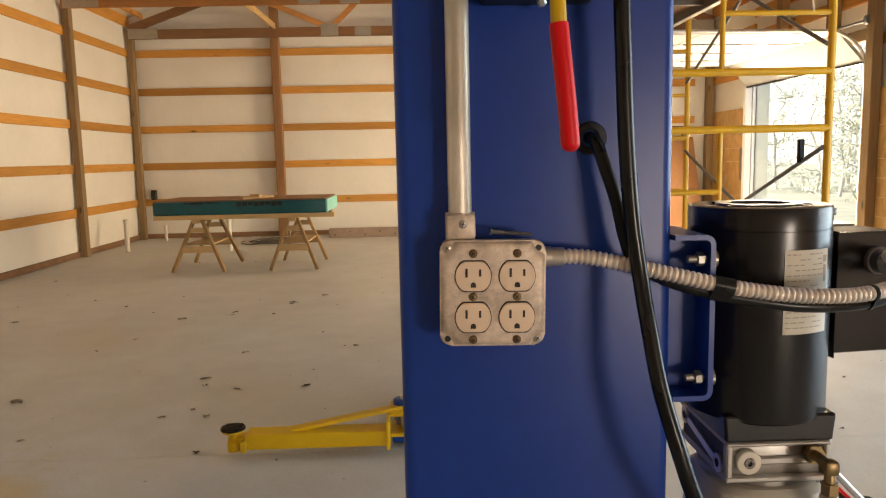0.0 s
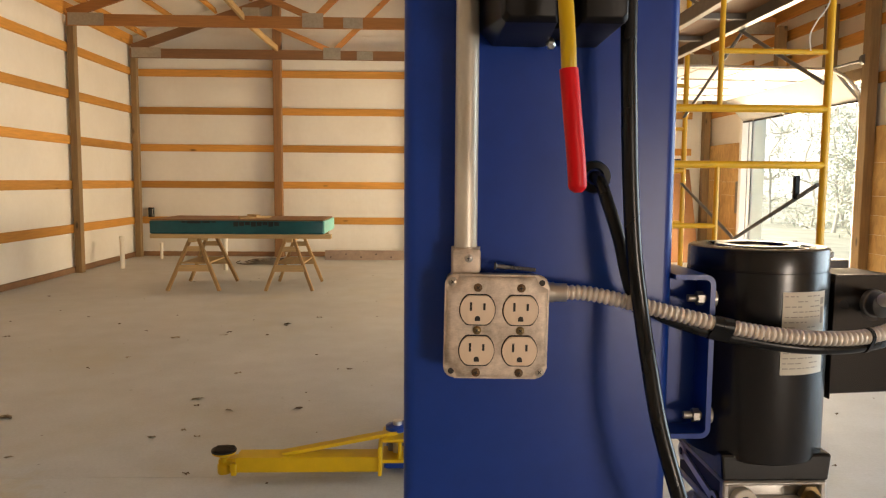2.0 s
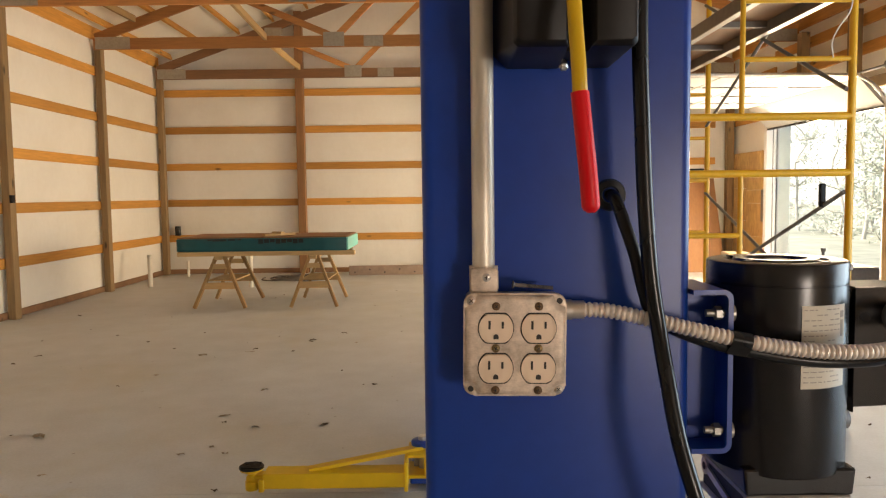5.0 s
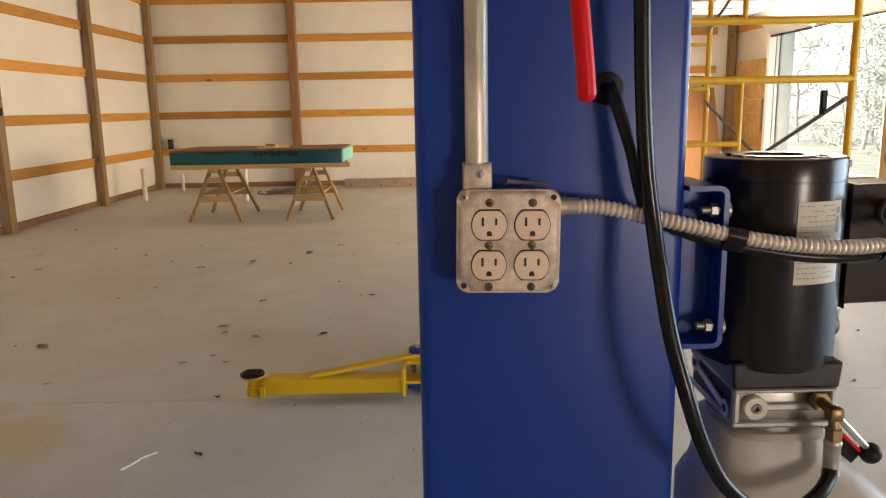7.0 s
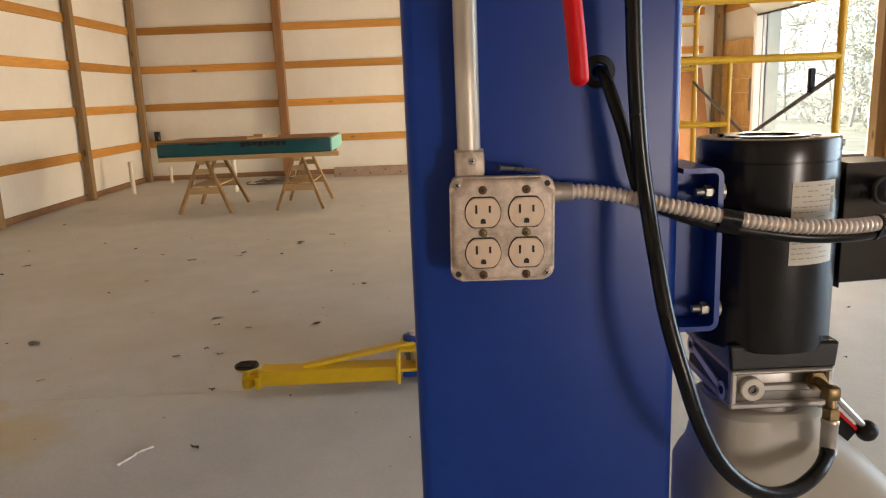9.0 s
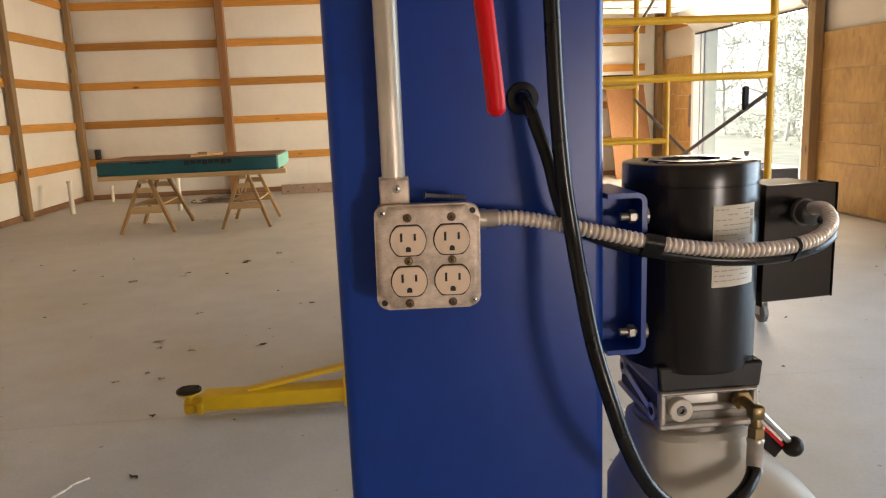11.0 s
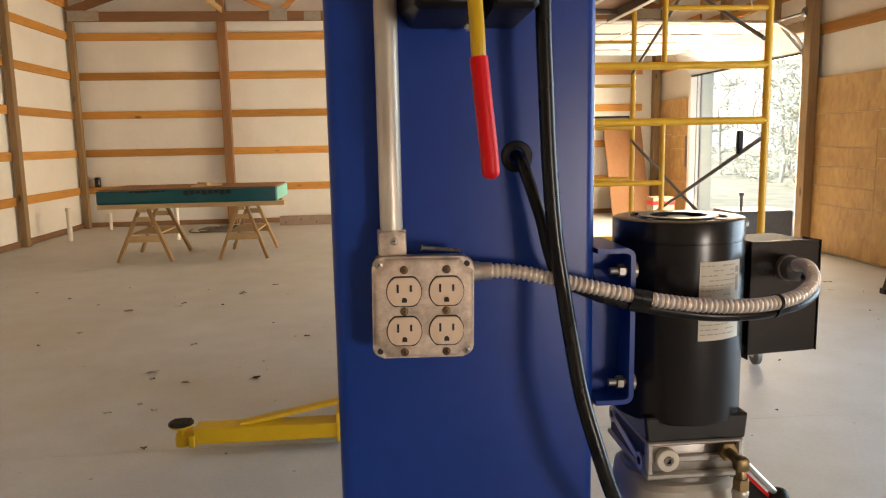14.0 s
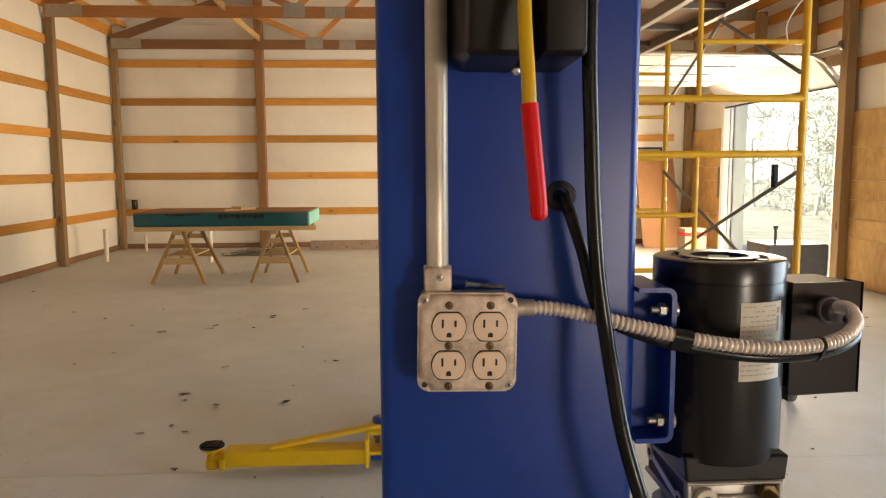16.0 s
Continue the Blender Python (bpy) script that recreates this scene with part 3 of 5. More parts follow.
def lift_arm(side, reach, label):
    """side: -1 to the west, 1 to the east; reach: from the column's middle to the pad."""
    m = 0.124

    def bx(a, b, y0, y1, z0, z1, bev=0.003, seg=1):
        xa, xb = m + side * a, m + side * b
        return boxed(min(xa, xb), max(xa, xb), y0, y1, z0, z1, bev, seg)
    px, py = m + side * reach, 3.25
    arm = part("lift_arm", bx(0.304, reach - 0.055, 3.22, 3.33, 0.055, 0.124, 0.004), YELLOW, carriage, label)
    part("tube_collar", bx(0.291, 0.307, 3.212, 3.338, 0.038, 0.172), YELLOW, arm)
    part("tube_stop", bx(reach - 0.062, reach - 0.038, 3.208, 3.24, 0.045, 0.1), YELLOW, arm)
    part("inner_tube", bx(reach - 0.075, reach + 0.025, 3.235, 3.31, 0.05, 0.112, 0.01, 2), YELLOW, arm)
    bm = lathe(B(), [(0.028, 0.045), (0.03, 0.05), (0.03, 0.085), (0.017, 0.09), (0.017, 0.12), (0.034, 0.127), (0.052, 0.137), (0.054, 0.145)], (px, py, 0), seg=28)
    part("pad_screw", bm, YELLOW, arm, smooth=True)
    bm = lathe(B(), [(0.052, 0.144), (0.056, 0.146), (0.056, 0.153), (0.053, 0.156), (0.04, 0.156), (0.038, 0.153), (0.022, 0.153), (0.02, 0.156)], (px, py, 0), seg=32)
    for k in range(-3, 4):
        box(bm, px - 0.038, px + 0.038, py + k * 0.012 - 0.003, py + k * 0.012 + 0.003, 0.152, 0.159)
    part("rubber_pad", bm, RUBBER, arm, "black ribbed rubber pad", True)
    bm = beam(B(), (m + side * min(0.744, reach - 0.1), 3.28, 0.124), (m + side * 0.224, 3.37, 0.192), 0.05, 0.016)
    part("stay_bar", bm, YELLOW, arm)
    for z in (0.165, 0.068):
        part("clevis_plate", bx(0.164, 0.294, 3.29, 3.48, z, z + 0.015), YELLOW, arm)
    part("clevis_web", bx(0.204, 0.219, 3.3, 3.46, 0.083, 0.165), YELLOW, arm)
    cx = m + side * 0.224
    part("pivot_pin", cyl(B(), (cx, 3.4, 0.066), (cx, 3.4, 0.235), 0.022, seg=20), BRIGHT, arm, smooth=True)
    part("pivot_boss", lathe(B(), [(0.05, 0.19), (0.056, 0.194), (0.056, 0.212), (0.05, 0.216)], (cx, 3.4, 0), seg=28), BLUE, arm, smooth=True)
    part("gear_restraint", bx(0.229, 0.269, 3.4, 3.48, 0.085, 0.16, 0.004), DARK_STEEL, arm)
    return arm


lift_arm(-1, 1.0, "yellow lift arm with a round black rubber pad")
lift_arm(1, 0.84, "shorter yellow lift arm reaching the other way")

# ---- outlet box and conduit on the column ----
outlet = thing("outlet_box", (0.0725, CY, 1.217), "galvanised steel outlet box with four almond sockets", "outlet box")
PX0, PX1, PZ0, PZ1, PY = 0.0205, 0.1245, 1.1645, 1.2695, 0.7035
part("box_body", boxed(PX0 + 0.003, PX1 - 0.003, PY + 0.006, CY - 0.001, PZ0 + 0.003, PZ1 - 0.003, 0.006, 3), STEEL, outlet, smooth=True)
bm = prism(B(), round_rect(PX0, PX1, PZ0, PZ1, 0.011), "y", PY + 0.0058, PY + 0.0125)
rim = [e for e in bm.edges if all(abs(v.co.y - PY - 0.0058) < 1e-6 for v in e.verts)]
bmesh.ops.bevel(bm, geom=rim, offset=0.003, segments=3, affect="EDGES", profile=0.5)
cover = part("cover_plate", bm, COVER, outlet, "scuffed raised steel cover", True)


def cut_rect(inset, cut, bow):
    """The raised middle: a square whose corners are scooped out round the cover screws."""
    out = []
    for sx, sz, turn in ((1, 1, 1), (-1, 1, -1), (-1, -1, 1), (1, -1, -1)):
        x, z = (PX1 - inset if sx > 0 else PX0 + inset), (PZ1 - inset if sz > 0 else PZ0 + inset)
        pts = []
        for k in range(7):
            f = k / 6
            d = bow * math.sin(math.pi * f)
            pts.append((x - sx * (cut * f + d), z - sz * (cut * (1 - f) + d)))
        out += pts if turn > 0 else pts[::-1]
    return out


bm = B()
rings = []
for inset, cut, y in ((0.0012, 0.0125, PY + 0.006), (0.002, 0.0135, PY + 0.0034), (0.0032, 0.0145, PY + 0.0014), (0.0048, 0.0152, PY + 0.0003), (0.0066, 0.0155, PY)):
    rings.append([bm.verts.new((x, y, z)) for x, z in cut_rect(inset, cut, 0.0016)])
for a, b in zip(rings, rings[1:]):
    for k in range(len(a)):
        bm.faces.new((a[k - 1], a[k], b[k], b[k - 1]))
bm.faces.new(rings[-1])
bmesh.ops.recalc_face_normals(bm, faces=bm.faces)
part("raised_panel", bm, COVER, cover, smooth=True)
QX, QZ = (0.0527, 0.0955), (1.2352, 1.1945)
for qx in QX:
    for qz in QZ:
        ol = []
        for k in range(48):
            a = 2 * math.pi * k / 48
            ol.append((qx + 0.0172 * math.cos(a), qz + max(-0.0143, min(0.0143, 0.0172 * math.sin(a)))))
        part("socket_gap", prism(B(), [(qx + (x - qx) * 1.05, qz + (z - qz) * 1.1) for x, z in ol], "y", PY - 0.0006, PY + 0.003), SLOT, outlet)
        bm = prism(B(), ol, "y", PY - 0.0026, PY + 0.003)
        e = [e for e in bm.edges if all(abs(v.co.y - PY + 0.0026) < 1e-6 for v in e.verts)]
        bmesh.ops.bevel(bm, geom=e, offset=0.0009, segments=2, affect="EDGES", profile=0.5)
        face = part("socket_face", bm, ALMOND, outlet, "almond plastic socket face", True)
        fy = PY - 0.0026
        for dx, hh in ((-0.0066, 0.0043), (0.0066, 0.0034)):
            part("slot", boxed(qx + dx - 0.0011, qx + dx + 0.0011, fy - 0.0004, fy + 0.001, qz + 0.0035 - hh, qz + 0.0035 + hh), SLOT, face)
        g = [(qx + 0.0026 * math.cos(radians(a)), qz - 0.0083 + 0.0026 * math.sin(radians(a))) for a in range(0, 181, 20)] + [(qx - 0.0026, qz - 0.0108), (qx + 0.0026, qz - 0.0108)]
        part("earth_hole", prism(B(), g, "y", fy - 0.0004, fy + 0.001), SLOT, face)


def screw_head(x, y, z, r, mat, parent, slot=True):
    bm = B()
    lathe(bm, [(r, -0.001), (r, 0.0006), (r * 0.7, 0.0016), (r * 0.15, 0.0019)], (x, y, z), (0, -1, 0), 20)
    s = part("screw", bm, mat, parent, smooth=True)
    if slot:
        a = random.uniform(0, 3)
        bm = B()
        for b in (a, a + math.pi / 2):
            d = Vector((math.cos(b), 0, math.sin(b))) * r * 0.5
            c = Vector((x, y - 0.0018, z))
            beam(bm, c - d, c + d, r * 0.2, 0.0006, up=(0, 1, 0))
        part("screw_slot", bm, SLOT, s)
    return s


for qx in QX:
    for z in (1.2148, 1.2573, 1.1722):
        screw_head(qx, PY - 0.0005, z, 0.0042, RUSTY if z != 1.2148 else BRASS, outlet)
for x, z in ((PX0 + 0.0075, PZ1 - 0.0075), (PX1 - 0.0075, PZ0 + 0.0075)):
    screw_head(x, PY + 0.0052, z, 0.0046, STEEL, outlet)
for x, z in ((PX1 - 0.0075, PZ1 - 0.0075), (PX0 + 0.0075, PZ0 + 0.0075)):
    part("screw_hole", cyl(B(), (x, PY + 0.0053, z), (x, PY + 0.009, z), 0.0031, seg=18), SLOT, outlet)

outlet.rotation_euler = (0, radians(0.9), 0)
outlet.location += Vector((0.0013, 0, -0.001))

conduit = thing("electrical_conduit", (0.044, 0.733, 1.27), "straight galvanised steel conduit above the outlet box", "conduit")
part("tube", cyl(B(), (0.044, 0.733, 1.285), (0.0435, 0.733, 3.3), 0.0117, seg=32), CONDUIT, conduit, smooth=True)
bm = B()
cyl(bm, (0.044, 0.733, 1.2675), (0.044, 0.733, 1.2945), 0.0148, seg=32)
box(bm, 0.0295, 0.0585, 0.7165, 0.735, 1.268, 1.294, 0.004, 2)
conn = part("connector", bm, COVER, conduit, smooth=True)
screw_head(0.046, 0.7165, 1.284, 0.0042, BRIGHT, conn)

loose = thing("wood_screw", (0.093, 0.735, 1.272), "long loose screw lying on the outlet box", "screw")
bm = B()
pts = [Vector((0.075, 0.724, 1.2725)).lerp(Vector((0.115, 0.73, 1.268)), k / 60) + Vector((0, 0, 0.003)) for k in range(61)]
tube(bm, pts, lambda s: 0.0021 if s < 0.012 else 0.0014 + 0.0009 * (0.5 + 0.5 * math.sin(s * 3600)), 8)
part("shank", bm, DARK_STEEL, loose, smooth=True)
part("head", cyl(B(), (0.0732, 0.7237, 1.2757), (0.0755, 0.724, 1.2754), 0.0042, 0.002, seg=14), DARK_STEEL, loose)

# ---- lock release on the column ----
cover_box = thing("latch_cover", (0.127, CY, 1.49), "black moulded cover over the lift's lock latch", "cover")


def cover_shell(front, back, bottom, chamfer_at):
    """front, back: the x of both sides there; chamfer_at: -1 or 1, the side whose lower back corner is cut."""
    bm, rings = B(), []
    for y, (xa, xb), c in ((0.632, front, 0.004), (0.64, front, 0.004), (CY - 0.001, back, 0.014)):
        z0, zt = bottom + (0.004 if y < 0.635 else 0), 1.72
        if y < 0.635:
            xa, xb = xa + 0.003, xb - 0.003
        ring = [(xa, z0 + c), (xa + c, z0), (xb, z0), (xb, zt), (xa, zt)] if chamfer_at < 0 else [(xa, z0), (xb - c, z0), (xb, z0 + c), (xb, zt), (xa, zt)]
        rings.append([bm.verts.new((x, y, z)) for x, z in ring])
    for a, b in zip(rings, rings[1:]):
        for k in range(5):
            bm.faces.new((a[k - 1], a[k], b[k], b[k - 1]))
    bm.faces.new(rings[0])
    bm.faces.new(rings[-1])
    bmesh.ops.bevel(bm, geom=list(bm.edges), offset=0.0012, segments=2, affect="EDGES", profile=0.5)
    return bm


part("shell", cover_shell((0.067, 0.1165), (0.0575, 0.126), 1.4985, -1), BLACK_MATT, cover_box, smooth=True)
part("shell", cover_shell((0.137, 0.1785), (0.142, 0.191), 1.4985, 1), BLACK_MATT, cover_box, smooth=True)
part("slot_back", boxed(0.1168, 0.1415, 0.7, CY - 0.001, 1.506, 1.72), BLACK_MATT, cover_box)
bm = B()
lathe(bm, [(0.0045, -0.004), (0.005, 0.002), (0.005, 0.005), (0.003, 0.0065)], (0.127, 0.735, 1.499), (0, -0.75, -0.66), 6)
part("cover_bolt", bm, BRIGHT, cover_box)
handle = thing("release_handle", (0.118, 0.6, 1.49), "yellow lever with a long red vinyl grip", "lever")
bm = B()
tube(bm, smooth_path([(0.131, 0.71, 1.71), (0.124, 0.655, 1.62), (0.1138, 0.6, 1.535), (0.1149, 0.5837, 1.472), (0.1158, 0.5822, 1.4475)]), 0.0063, 16)
part("rod", bm, YELLOW, handle, smooth=True)
bm = B()
gp = smooth_path([(0.1156, 0.5824, 1.4505), (0.1187, 0.5795, 1.415), (0.1223, 0.579, 1.38), (0.1245, 0.579, 1.352)], 10)
gl = sum((b - a).length for a, b in zip(gp, gp[1:]))
tube(bm, gp, lambda s: 0.0076 if s < gl - 0.006 else max(0.003, 0.0076 * math.sqrt(max(0.0, 1 - ((s - gl + 0.006) / 0.0065) ** 2))), 20)
part("grip", bm, RED, handle, "red vinyl grip", True)

# ---- hydraulic power unit beside the column ----
MX, MY, MR = 0.39, 0.829, 0.0768
unit = thing("power_unit", (MX, MY, 0.72), "black electric hydraulic pump motor with white oil tank", "power unit")
bm = B()
lathe(bm, [(MR - 0.006, 1.052), (MR - 0.001, 1.055), (MR, 1.06), (MR, 1.264), (MR - 0.0007, 1.2644), (MR - 0.0007, 1.2656), (MR, 1.266), (MR, 1.2865),
           (MR - 0.0008, 1.2885), (MR - 0.003, 1.2895), (MR - 0.02, 1.2895), (MR - 0.022, 1.287), (0.048, 1.287), (0.046, 1.291), (0.034, 1.291), (0.032, 1.287), (0.01, 1.287)], (MX, MY, 0), seg=64)
motor = part("motor_housing", bm, BLACK, unit, "glossy black round motor housing", True)
for k in range(4):
    a = radians(35 + 90 * k)
    c = Vector((MX, MY, 1.2882))
    d = Vector((math.cos(a), math.sin(a), 0))
    bm = B()
    beam(bm, c + d * 0.032, c + d * 0.062, 0.009, 0.004)
    part("end_bell_rib", bm, BLACK, motor)
for a in (335, 350):
    d = Vector((math.cos(radians(a)), math.sin(radians(a)), 0))
    c = Vector((MX, MY, 1.283)) + d * (MR - 0.001)
    part("clip", boxed(c.x - 0.0035, c.x + 0.0035, c.y - 0.0025, c.y + 0.0025, 1.2775, 1.285, 0.001, 1), BLACK, motor)
part("vent_disc", cyl(B(), (MX, MY, 1.287), (MX, MY, 1.2895), 0.012, seg=20), DARK_STEEL, motor)

# rating label on the round housing
def shell_patch(a0, a1, z0, z1, r, th=0.0005):
    bm = B()
    n = 16
    rows = []
    for rr in (r, r + th):
        for z in (z0, z1):
            rows.append([bm.verts.new((MX + rr * math.cos(a0 + (a1 - a0) * k / n), MY + rr * math.sin(a0 + (a1 - a0) * k / n), z)) for k in range(n + 1)])
    for k in range(n):
        for p, q in ((0, 1), (1, 3), (3, 2), (2, 0)):
            bm.faces.new((rows[p][k], rows[p][k + 1], rows[q][k + 1], rows[q][k]))
    for k in (0, n):
        bm.faces.new((rows[0][k], rows[1][k], rows[3][k], rows[2][k]))
    return bm


LA0, LA1 = radians(-94), radians(-51)
label = part("rating_label", shell_patch(LA0, LA1, 1.155, 1.245, MR + 0.0004), LABEL, motor, "cream printed rating label", True)
rnd = random.Random(4)
for row in range(15):
    z = 1.2405 - row * 0.0056
    a = LA0 + 0.03
    while a < LA1 - 0.14:
        w = rnd.uniform(0.03, 0.1)
        if rnd.random() < 0.78:
            part("print_bar", shell_patch(a, min(a + w, LA1 - 0.13), z - 0.0006, z + 0.0006, MR + 0.0009, 0.0002), INK, label)
        a += w + 0.025
bm = shell_patch(LA1 - 0.105, LA1 - 0.045, 1.21, 1.228, MR + 0.0009, 0.0002)
part("trade_mark_bar", bm, INK, label)
part("trade_mark_dot", shell_patch(LA1 - 0.115, LA1 - 0.035, 1.231, 1.238, MR + 0.0009, 0.0002), INK, label)

# pump block
bm = B()
prism(bm, [(0.331, 1.062), (0.456, 1.062), (0.453, 1.031), (0.334, 1.031)], "y", 0.766, 0.918)
bmesh.ops.bevel(bm, geom=list(bm.edges), offset=0.003, segments=2, affect="EDGES", profile=0.5)
part("motor_flange", bm, BLACK, unit)
bm = B()
box(bm, 0.338, 0.4495, 0.774, 0.912, 0.9855, 1.0305, 0.003, 2)
block = part("pump_block", bm, ALU, unit, "cast aluminium pump block", True)
part("block_rim", boxed(0.3345, 0.4525, 0.7665, 0.915, 1.0255, 1.031, 0.002, 1), ALU, block)
part("block_rim", boxed(0.3345, 0.4525, 0.7665, 0.915, 0.984, 0.992, 0.002, 1), ALU, block)
for xa, xb in ((0.335, 0.343), (0.4445, 0.4522)):
    part("corner_rib", boxed(xa, xb, 0.7667, 0.778, 0.99, 1.028, 0.002, 1), ALU, block)
part("cast_rib", boxed(0.366, 0.436, 0.7695, 0.7745, 1.003, 1.0125, 0.002, 1), ALU, block)
# thin black plate stands in for shade in the hollow of the casting
part("side_recess", boxed(0.3365, 0.3385, 0.78, 0.905, 0.993, 1.025), BLACK_MATT, block)
bm = B()
beam(bm, (0.3355, 0.793, 1.0), (0.3355, 0.893, 1.018), 0.004, 0.009)
for y, z in ((0.79, 0.9995), (0.895, 1.0185)):
    cyl(bm, (0.3335, y, z), (0.3375, y, z), 0.0108, seg=20)
part("side_bridge", bm, BRIGHT, block)
for y, z in ((0.79, 0.9995), (0.895, 1.0185)):
    part("side_port", cyl(B(), (0.333, y, z), (0.3355, y, z), 0.005, seg=16), SLOT, block)
PP = (0.3595, 0.7675, 1.0085)
bm = B()
lathe(bm, [(0.0135, -0.006), (0.0135, 0.003), (0.0125, 0.004), (0.0062, 0.004), (0.006, 0.0005)], PP, (0, -1, 0), 32)
plug = part("port_plug", bm, PVC, block, "white round port plug", True)
bm = B()
lathe(bm, [(0.0058, 0.0), (0.0058, 0.0045), (0.0035, 0.0045), (0.0033, 0.001)], PP, (0, -1, 0), 6)
part("hex_socket", bm, DARK_STEEL, plug)
for x in (0.351, 0.446):
    part("tank_bolt", cyl(B(), (x, 0.784, 0.976), (x, 0.784, 0.986), 0.004, seg=12), DARK_STEEL, block)

elbow = part("brass_elbow", tube(B(), smooth_path([(0.4315, 0.775, 1.0165), (0.4315, 0.752, 1.0165), (0.4325, 0.738, 1.013), (0.4325, 0.734, 1.003), (0.4325, 0.733, 0.988)]), 0.0058, 16), BRASS, unit, "brass elbow fitting", True)
part("elbow_body", boxed(0.4245, 0.4405, 0.727, 0.743, 1.006, 1.0225, 0.004, 2), BRASS, elbow, smooth=True)
bm = B()
lathe(bm, [(0.0115, 0), (0.0115, 0.008)], (0.4315, 0.769, 1.0165), (0, -1, 0), 6)
part("elbow_nut", bm, BRASS, elbow)
bm = B()
lathe(bm, [(0.0088, 0.982), (0.0098, 0.984), (0.0098, 0.996), (0.0088, 0.998)], (0.4325, 0.733, 0), seg=6)
part("swivel_nut", bm, BRASS, elbow)
# white tank, narrow neck above and wide shoulders below
bm = B()
rings = []
spec = [(0.978, 0.329, 0.449, 0.06, 3.2), (0.972, 0.3245, 0.454, 0.066, 3.6), (0.95, 0.3235, 0.456, 0.068, 4.0), (0.94, 0.323, 0.462, 0.07, 4.0), (0.932, 0.3225, 0.48, 0.074, 4.0),
        (0.911, 0.3215, 0.506, 0.082, 4.2), (0.896, 0.32, 0.521, 0.09, 4.6), (0.884, 0.316, 0.53, 0.097, 5.4), (0.87, 0.311, 0.5345, 0.1, 6.0), (0.74, 0.31, 0.535, 0.1, 6.0), (0.725, 0.316, 0.529, 0.094, 6.0)]
spec = [(z, (x0 + x1) / 2, (x1 - x0) / 2, ry, p) for z, x0, x1, ry, p in spec]
for z, cx, rx, ry, p in spec:
    ring = []
    for k in range(48):
        a = 2 * math.pi * k / 48
        c, s = math.cos(a), math.sin(a)
        f = (abs(c) ** p + abs(s) ** p) ** (-1 / p)
        ring.append(bm.verts.new((cx + rx * f * c, 0.822 + ry * f * s, z)))
    rings.append(ring)
for a, b in zip(rings, rings[1:]):
    for k in range(48):
        bm.faces.new((a[k], a[(k + 1) % 48], b[(k + 1) % 48], b[k]))
bm.faces.new(rings[0])
bm.faces.new(rings[-1])
part("oil_tank", bm, TANK, unit, "white plastic oil tank", True)
part("tank_collar", cyl(B(), (MX, MY, 0.975), (MX, MY, 0.9855), 0.06, seg=40), ALU, unit, smooth=True)

# release lever of the pump
bm = B()
tube(bm, [(0.45, 0.815, 1.008), (0.537, 0.838, 0.92)], 0.0042, 12)
lever = part("lowering_lever", bm, BRIGHT, unit, "steel lowering lever with a black knob", True)
bm = B()
bmesh.ops.create_uvsphere(bm, u_segments=20, v_segments=12, radius=0.0135, matrix=Matrix.Translation((0.5405, 0.839, 0.9145)))
part("knob", bm, BLACK_MATT, lever, smooth=True)
bm = B()
beam(bm, (0.452, 0.836, 0.972), (0.522, 0.846, 0.904), 0.014, 0.026)
bmesh.ops.bevel(bm, geom=list(bm.edges), offset=0.004, segments=2, affect="EDGES", profile=0.5)
part("guard", bm, BLACK_MATT, lever, smooth=True)
bm = B()
beam(bm, (0.455, 0.829, 0.988), (0.527, 0.84, 0.917), 0.004, 0.004)
part("red_strip", bm, RED, lever)

# terminal box, turned a little round the motor
JR = pose(0.534, 0.842, 1.179, 0, 0, 7)
def jbox(x0, x1, y0, y1, z0, z1, bev=0.002):
    bm = boxed(x0, x1, y0, y1, z0, z1, bev, 1)
    bmesh.ops.transform(bm, matrix=JR, verts=bm.verts)
    return bm


tb = part("terminal_box", jbox(-0.048, 0.046, 0, 0.085, -0.066, 0.072), BLACK_MATT, unit, "black sheet steel terminal box")
part("box_lid", jbox(-0.05, 0.048, -0.004, 0.002, -0.0685, 0.0745, 0.0015), BLACK, tb)
part("lid_lip", jbox(-0.05, -0.0485, -0.006, 0.02, -0.074, 0.076, 0.0005), BLACK, tb)
part("lid_edge", jbox(0.0482, 0.0496, -0.0055, 0.03, -0.0685, 0.0738, 0.0005), BLACK, tb)
part("mounting_neck", jbox(-0.09, -0.05, 0.01, 0.075, -0.06, 0.06), BLACK, tb)
bm = B()
lathe(bm, [(0.0165, 0), (0.0165, 0.006), (0.0145, 0.007), (0.0145, 0.02), (0.012, 0.022)], (0.536, 0.838, 1.22), (0.1, -1, 0), 24)
part("cable_connector", bm, DARK_STEEL, tb, "grey conduit connector", True)

# bracket that carries the unit
bracket = thing("motor_bracket", (0.3, 0.83, 1.075), "blue folded steel bracket between column and motor", "bracket")
bm = B()
BX0, BX1, BZ0, BZ1, rr = CX1, 0.311, 1.086, 1.264, 0.011
outer = [(BX0, BZ1)] + [(BX1 - rr + rr * math.sin(radians(a)), BZ1 - rr + rr * math.cos(radians(a))) for a in range(0, 91, 15)] + [(BX1 - rr + rr * math.cos(radians(a)), BZ0 + rr - rr * math.sin(radians(a))) for a in range(0, 91, 15)] + [(BX0, BZ0)]
r2 = rr - 0.0055
inner = [(BX0, BZ1 - 0.0055)] + [(BX1 - rr + r2 * math.sin(radians(a)), BZ1 - rr + r2 * math.cos(radians(a))) for a in range(0, 91, 15)] + [(BX1 - rr + r2 * math.cos(radians(a)), BZ0 + rr - r2 * math.sin(radians(a))) for a in range(0, 91, 15)] + [(BX0, BZ0 + 0.0055)]
